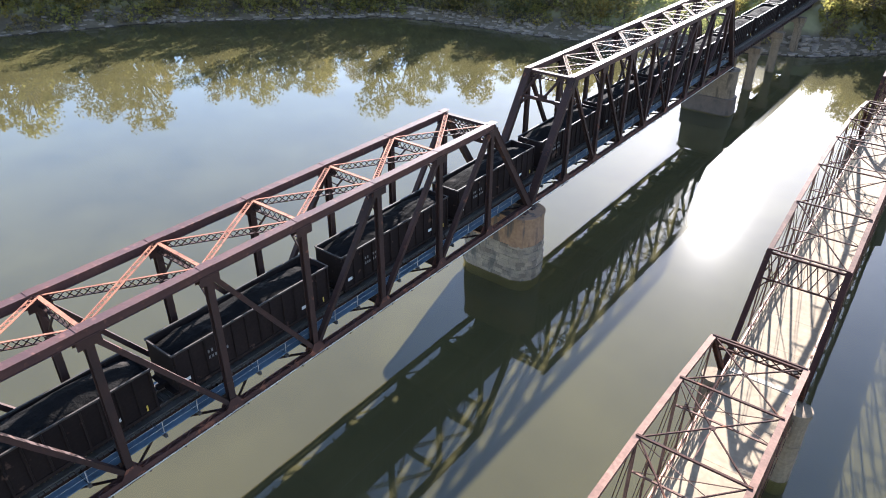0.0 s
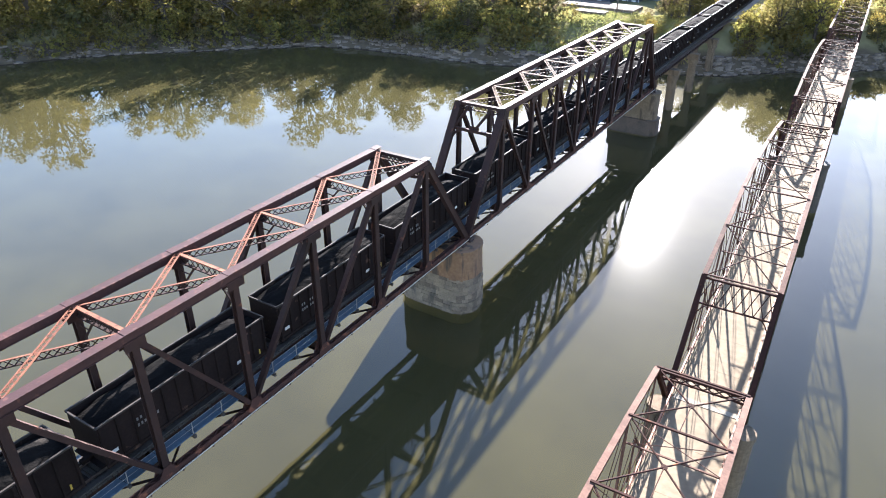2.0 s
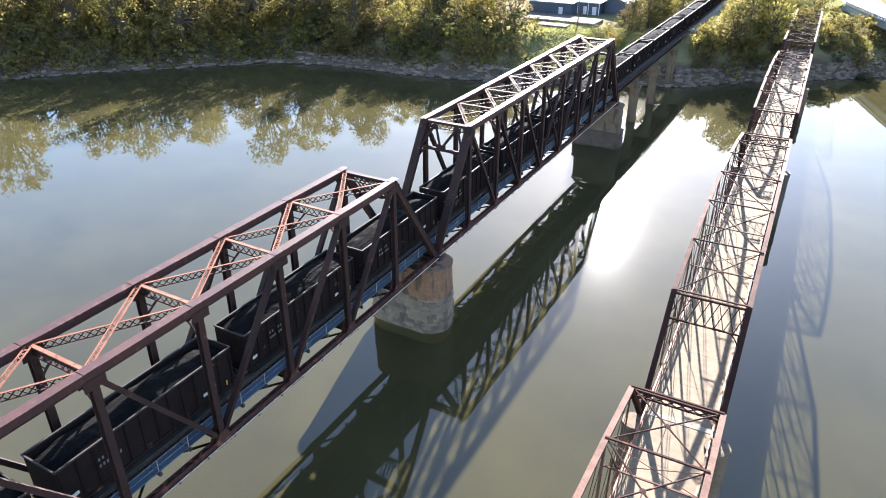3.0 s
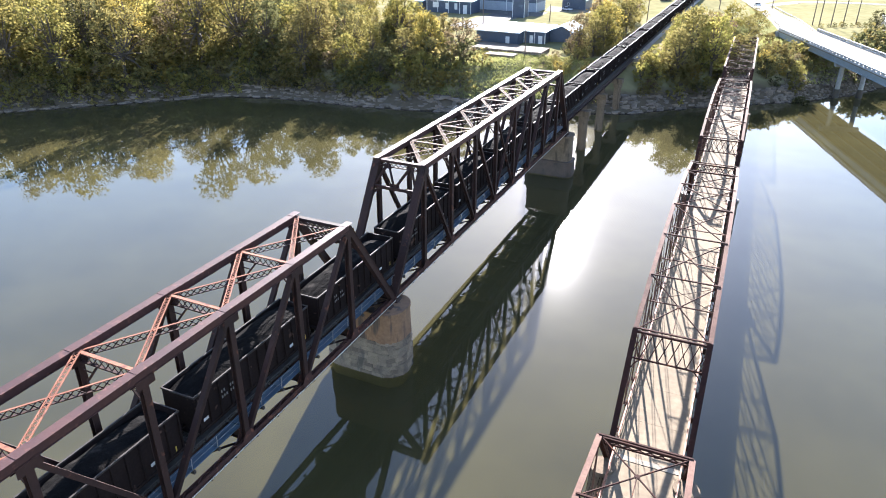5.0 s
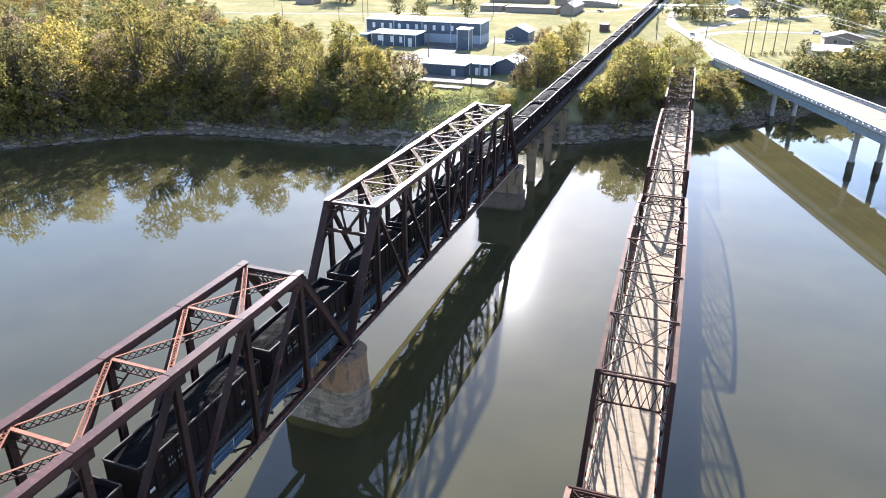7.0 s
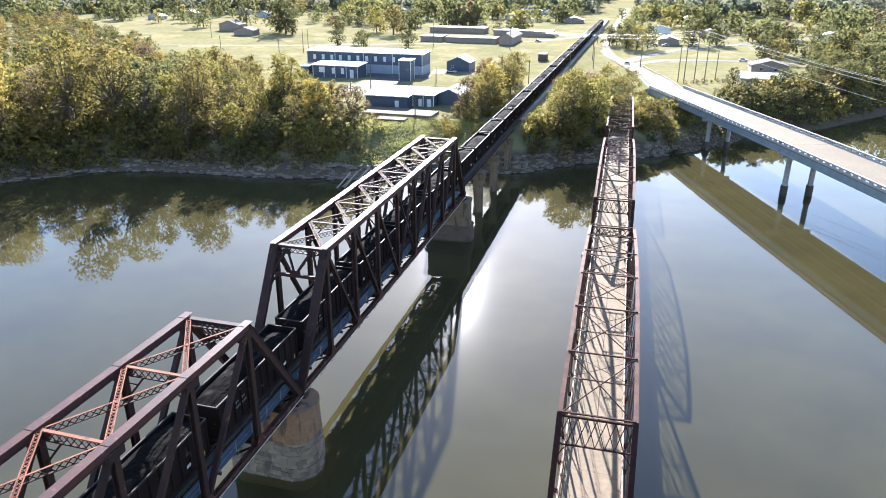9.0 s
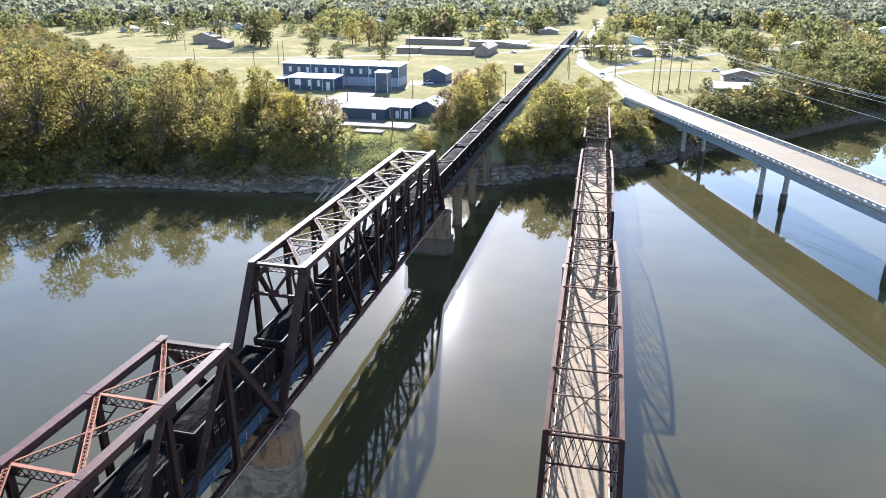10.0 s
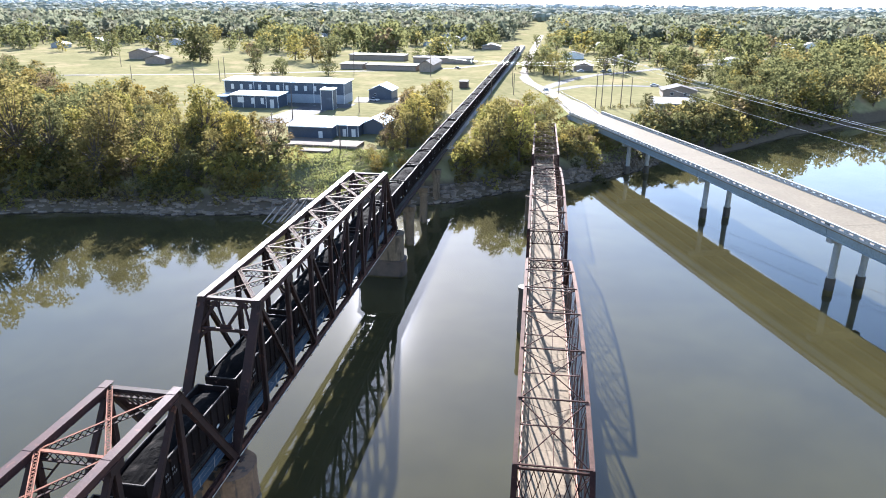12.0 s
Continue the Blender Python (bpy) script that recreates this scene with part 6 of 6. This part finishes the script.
def utility_pole(x, y, h, arm, label):
    z = float(ground_height(x, y)) - 0.5
    root = thing("utility_pole", (x, y, z), label, "utility pole", "utility poles")
    part("shaft", Shape().tube((x, y, z), (x, y, z + h + 0.5), 0.2, 0.13, 8), POLEWOOD, root)
    if arm:
        part("crossarm", Shape().beam((x - arm, y, z + h - 0.6), (x + arm, y, z + h - 0.6), 0.14, 0.16), POLEWOOD, root)
        for k in (-1, 1):
            part("insulator", Shape().tube((x + k * arm * 0.9, y, z + h - 0.5), (x + k * arm * 0.9, y, z + h - 0.2), 0.07, 0.05), TRIM, root)


for x, y, h, arm in ((50, 263, 19.5, 2.0), (54, 266, 20, 2.2), (58, 268, 19.5, 0), (48, 268, 14, 0), (63, 279, 12, 0), (33, 305, 13, 1.2), (-1.5 + 7, 262, 12, 0.8), (-7, 236, 9, 0), (10, 330, 13, 1.2), (12.5, 300, 10, 0), (-62, 214, 11, 0), (-62.5, 196, 5.5, 0.5), (-150, 310, 10, 0),
                     (-140, 318, 12, 0), (-139, 322, 12, 0), (-178, 300, 9, 0), (-85, 376, 15, 1), (-29, 164, 7.5, 0), (-43, 235, 6, 0), (-39, 372, 12, 1), (120, 392, 12, 1.2), (-235, 380, 8, 0), (6.5, 420, 12, 1)):
    utility_pole(x, y, h, arm, "tall bare wooden power pole" if h > 15 else "wooden utility pole in the grass")
for dx, dy, z, drop in ((-2.0, 0, 27.0, 0), (0.0, 0.6, 27.6, 0.2), (2.2, 1.0, 27.2, -0.2), (-1.0, 0.5, 23.0, 0.4)):
    a, b = Vector((53 + dx, 266 + dy, z)), Vector((261 + dx, -166 + dy, z))
    s = Shape()
    pts = [a.lerp(b, t / 40) - Vector((0, 0, 4 * (9.6 + drop) * (t / 40) * (1 - t / 40))) for t in range(41)]
    s.pipe(pts, 0.032)
    tagged(part("power_line", s, CABLE), "bright power line sagging over the river", "power line", "power lines")
for dx, z in ((-1.0, 26.6), (0.6, 26.0), (1.6, 24.5)):
    a, b = Vector((53 + dx, 266, z)), Vector((-39 + dx, 372, 18.3))
    pts = [a.lerp(b, t / 24) - Vector((0, 0, 9.0 * (t / 24) * (1 - t / 24))) for t in range(25)]
    tagged(part("power_line", Shape().pipe(pts, 0.02), CABLE), "bright power line strung over the railway", "power line", "power lines")
utility_pole(261, -166, 27, 2.4, "tall wooden power pole on the near shore")


def vehicle(x, y, turn, mat, label, truck=False):
    """A parked car: rounded body, cabin, windows and wheels."""
    z = float(ground_height(x, y))
    for (ax, ay, az) in ramp:
        if math.hypot(x - ax, y - ay) < 26 and abs(x - ax) < 9:
            z = max(z, az)
    root = thing("pickup_truck" if truck else "car", (x, y, z), label, "car", "parked cars")
    body = [(-0.88, -2.2, 0.45), (0.88, -2.2, 0.45), (0.88, 2.2, 0.45), (-0.88, 2.2, 0.45), (-0.9, -2.25, 0.95), (0.9, -2.25, 0.95), (0.9, 2.25, 0.9), (-0.9, 2.25, 0.9)]
    c0, c1 = (-1.5, 0.9) if not truck else (-0.4, 1.2)
    cab = [(-0.82, c0, 0.92), (0.82, c0, 0.92), (0.82, c1, 0.92), (-0.82, c1, 0.92), (-0.66, c0 + 0.45, 1.5), (0.66, c0 + 0.45, 1.5), (0.66, c1 - 0.6, 1.5), (-0.66, c1 - 0.6, 1.5)]
    faces = [(3, 2, 1, 0), (4, 5, 6, 7), (0, 1, 5, 4), (1, 2, 6, 5), (2, 3, 7, 6), (3, 0, 4, 7)]
    off = Vector((x, y, z))
    b = part("body", Shape().hull([Vector(p) + off for p in body], faces), mat, root, origin=off)
    part("cabin", Shape().hull([Vector(p) + off for p in cab], faces), GLASS, root, "dark glazed cabin", origin=off)
    part("cabin_roof", Shape().hull([Vector((p[0] * 1.02, p[1], p[2] + 0.02)) + off for p in cab[4:]] + [Vector((p[0] * 0.95, p[1] * 0.95, p[2] + 0.1)) + off for p in cab[4:]], faces), mat, root, origin=off)
    for k in (-1, 1):
        for yy in (-1.35, 1.35):
            part("wheel", Shape().tube(off + Vector((k * 0.72, yy, 0.33)), off + Vector((k * 0.92, yy, 0.33)), 0.33, 0.33, 14), DARKCONC, root, origin=off)
    root.rotation_euler.z = radians(turn)


WHITECAR = material("white_car_paint", (0.75, 0.75, 0.75), (0.7, 0.7, 0.7), rough=0.3, scale=1)
GREYCAR = material("grey_car_paint", (0.2, 0.21, 0.22), (0.18, 0.19, 0.2), rough=0.3, scale=1)
vehicle(27, 308, 18, WHITECAR, "white car on the concrete road")
vehicle(-45, 266, 70, WHITECAR, "white pickup truck parked by the small house", True)
vehicle(12, 452, 0, GREYCAR, "grey car on the road beside the railway")
for k, (x, y) in enumerate(((36, 412), (40, 416), (46, 418), (60, 421), (64, 424), (-30, 420), (82, 352), (-37, 470), (-31, 476), (-24, 470))):
    vehicle(x, y, 40 + 37 * k, (WHITECAR, GREYCAR)[k % 2], "parked pale car by the houses" if k % 2 == 0 else "parked grey car by the houses")

# ---- bank rocks, driftwood and rubble ----
ROCK = material("bank_rock", (0.23, 0.185, 0.142), (0.14, 0.113, 0.088), rough=0.9, scale=0.6, fine=7, bump=0.6, bump_scale=4, vary=0.25, island=True)


def rocks(name, count, region, size, flat, label):
    r = random.Random(21)
    s = Shape()
    for _ in range(count):
        x, y, turn = region(r)
        if x is None:
            continue
        z = max(float(ground_height(x, y)), RIVER - 0.2)
        a, b, h = size * r.uniform(0.5, 1.6), size * r.uniform(0.4, 0.9), size * flat * r.uniform(0.6, 1.4)
        d = Vector((math.cos(turn), math.sin(turn), 0))
        n = Vector((-d.y, d.x, 0))
        pts = []
        for zz, k in ((-h, 1.0), (h * 0.6, 0.86)):
            for i in range(6):
                t = 2 * math.pi * i / 6
                q = Vector((x, y, z + zz)) + d * a * math.cos(t) * k * r.uniform(0.75, 1.1) + n * b * math.sin(t) * k * r.uniform(0.75, 1.1)
                pts.append(q)
        s.hull(pts, [(5, 4, 3, 2, 1, 0), (6, 7, 8, 9, 10, 11)] + [(i, (i + 1) % 6, (i + 1) % 6 + 6, i + 6) for i in range(6)])
    return tagged(part(name, s, ROCK), label, "rocks", kind="stuff")


def ledge(r):
    i = r.randrange(3, 16)
    (ax, ay), (bx, by) = BANK[i], BANK[i + 1]
    t, off = r.random(), r.uniform(-0.4, 4.5)
    l = math.hypot(bx - ax, by - ay)
    nx, ny = -(by - ay) / l, (bx - ax) / l
    return ax + (bx - ax) * t + nx * off, ay + (by - ay) * t + ny * off, math.atan2(by - ay, bx - ax) + r.uniform(-0.25, 0.25)


def rubble(r):
    x, y = r.uniform(40, 66), r.uniform(170, 206)
    d = float(bank_distance(x, y))
    return (x, y, r.uniform(0, 6.3)) if -0.5 < d < 11 else (None, None, 0)


rocks("rock_ledge", 900, ledge, 1.0, 0.28, "layered grey-brown rock ledge along the waterline")
rocks("riprap", 1300, rubble, 0.55, 0.55, "grey broken riprap stones under the highway bridge")
PALEWOOD = material("bleached_driftwood", (0.42, 0.37, 0.31), (0.33, 0.29, 0.24), rough=0.85, scale=1.5, vary=0.2)
r = random.Random(4)
for k in range(12):
    x, y = -34.5 + k * 0.75 + r.uniform(-0.3, 0.3), 119.5 + k * 0.35 + r.uniform(-0.6, 0.6)
    z = float(ground_height(x, y))
    s = Shape().tube((x, y, max(z, RIVER - 0.1)), (x + r.uniform(1.5, 3.2), y + r.uniform(3.5, 6.5), max(z, 0) + r.uniform(1.6, 2.8)), 0.17, 0.11, 7)
    tagged(part("driftwood_log", s, PALEWOOD), "bleached driftwood log leaning on the muddy bank", "log", "driftwood logs")
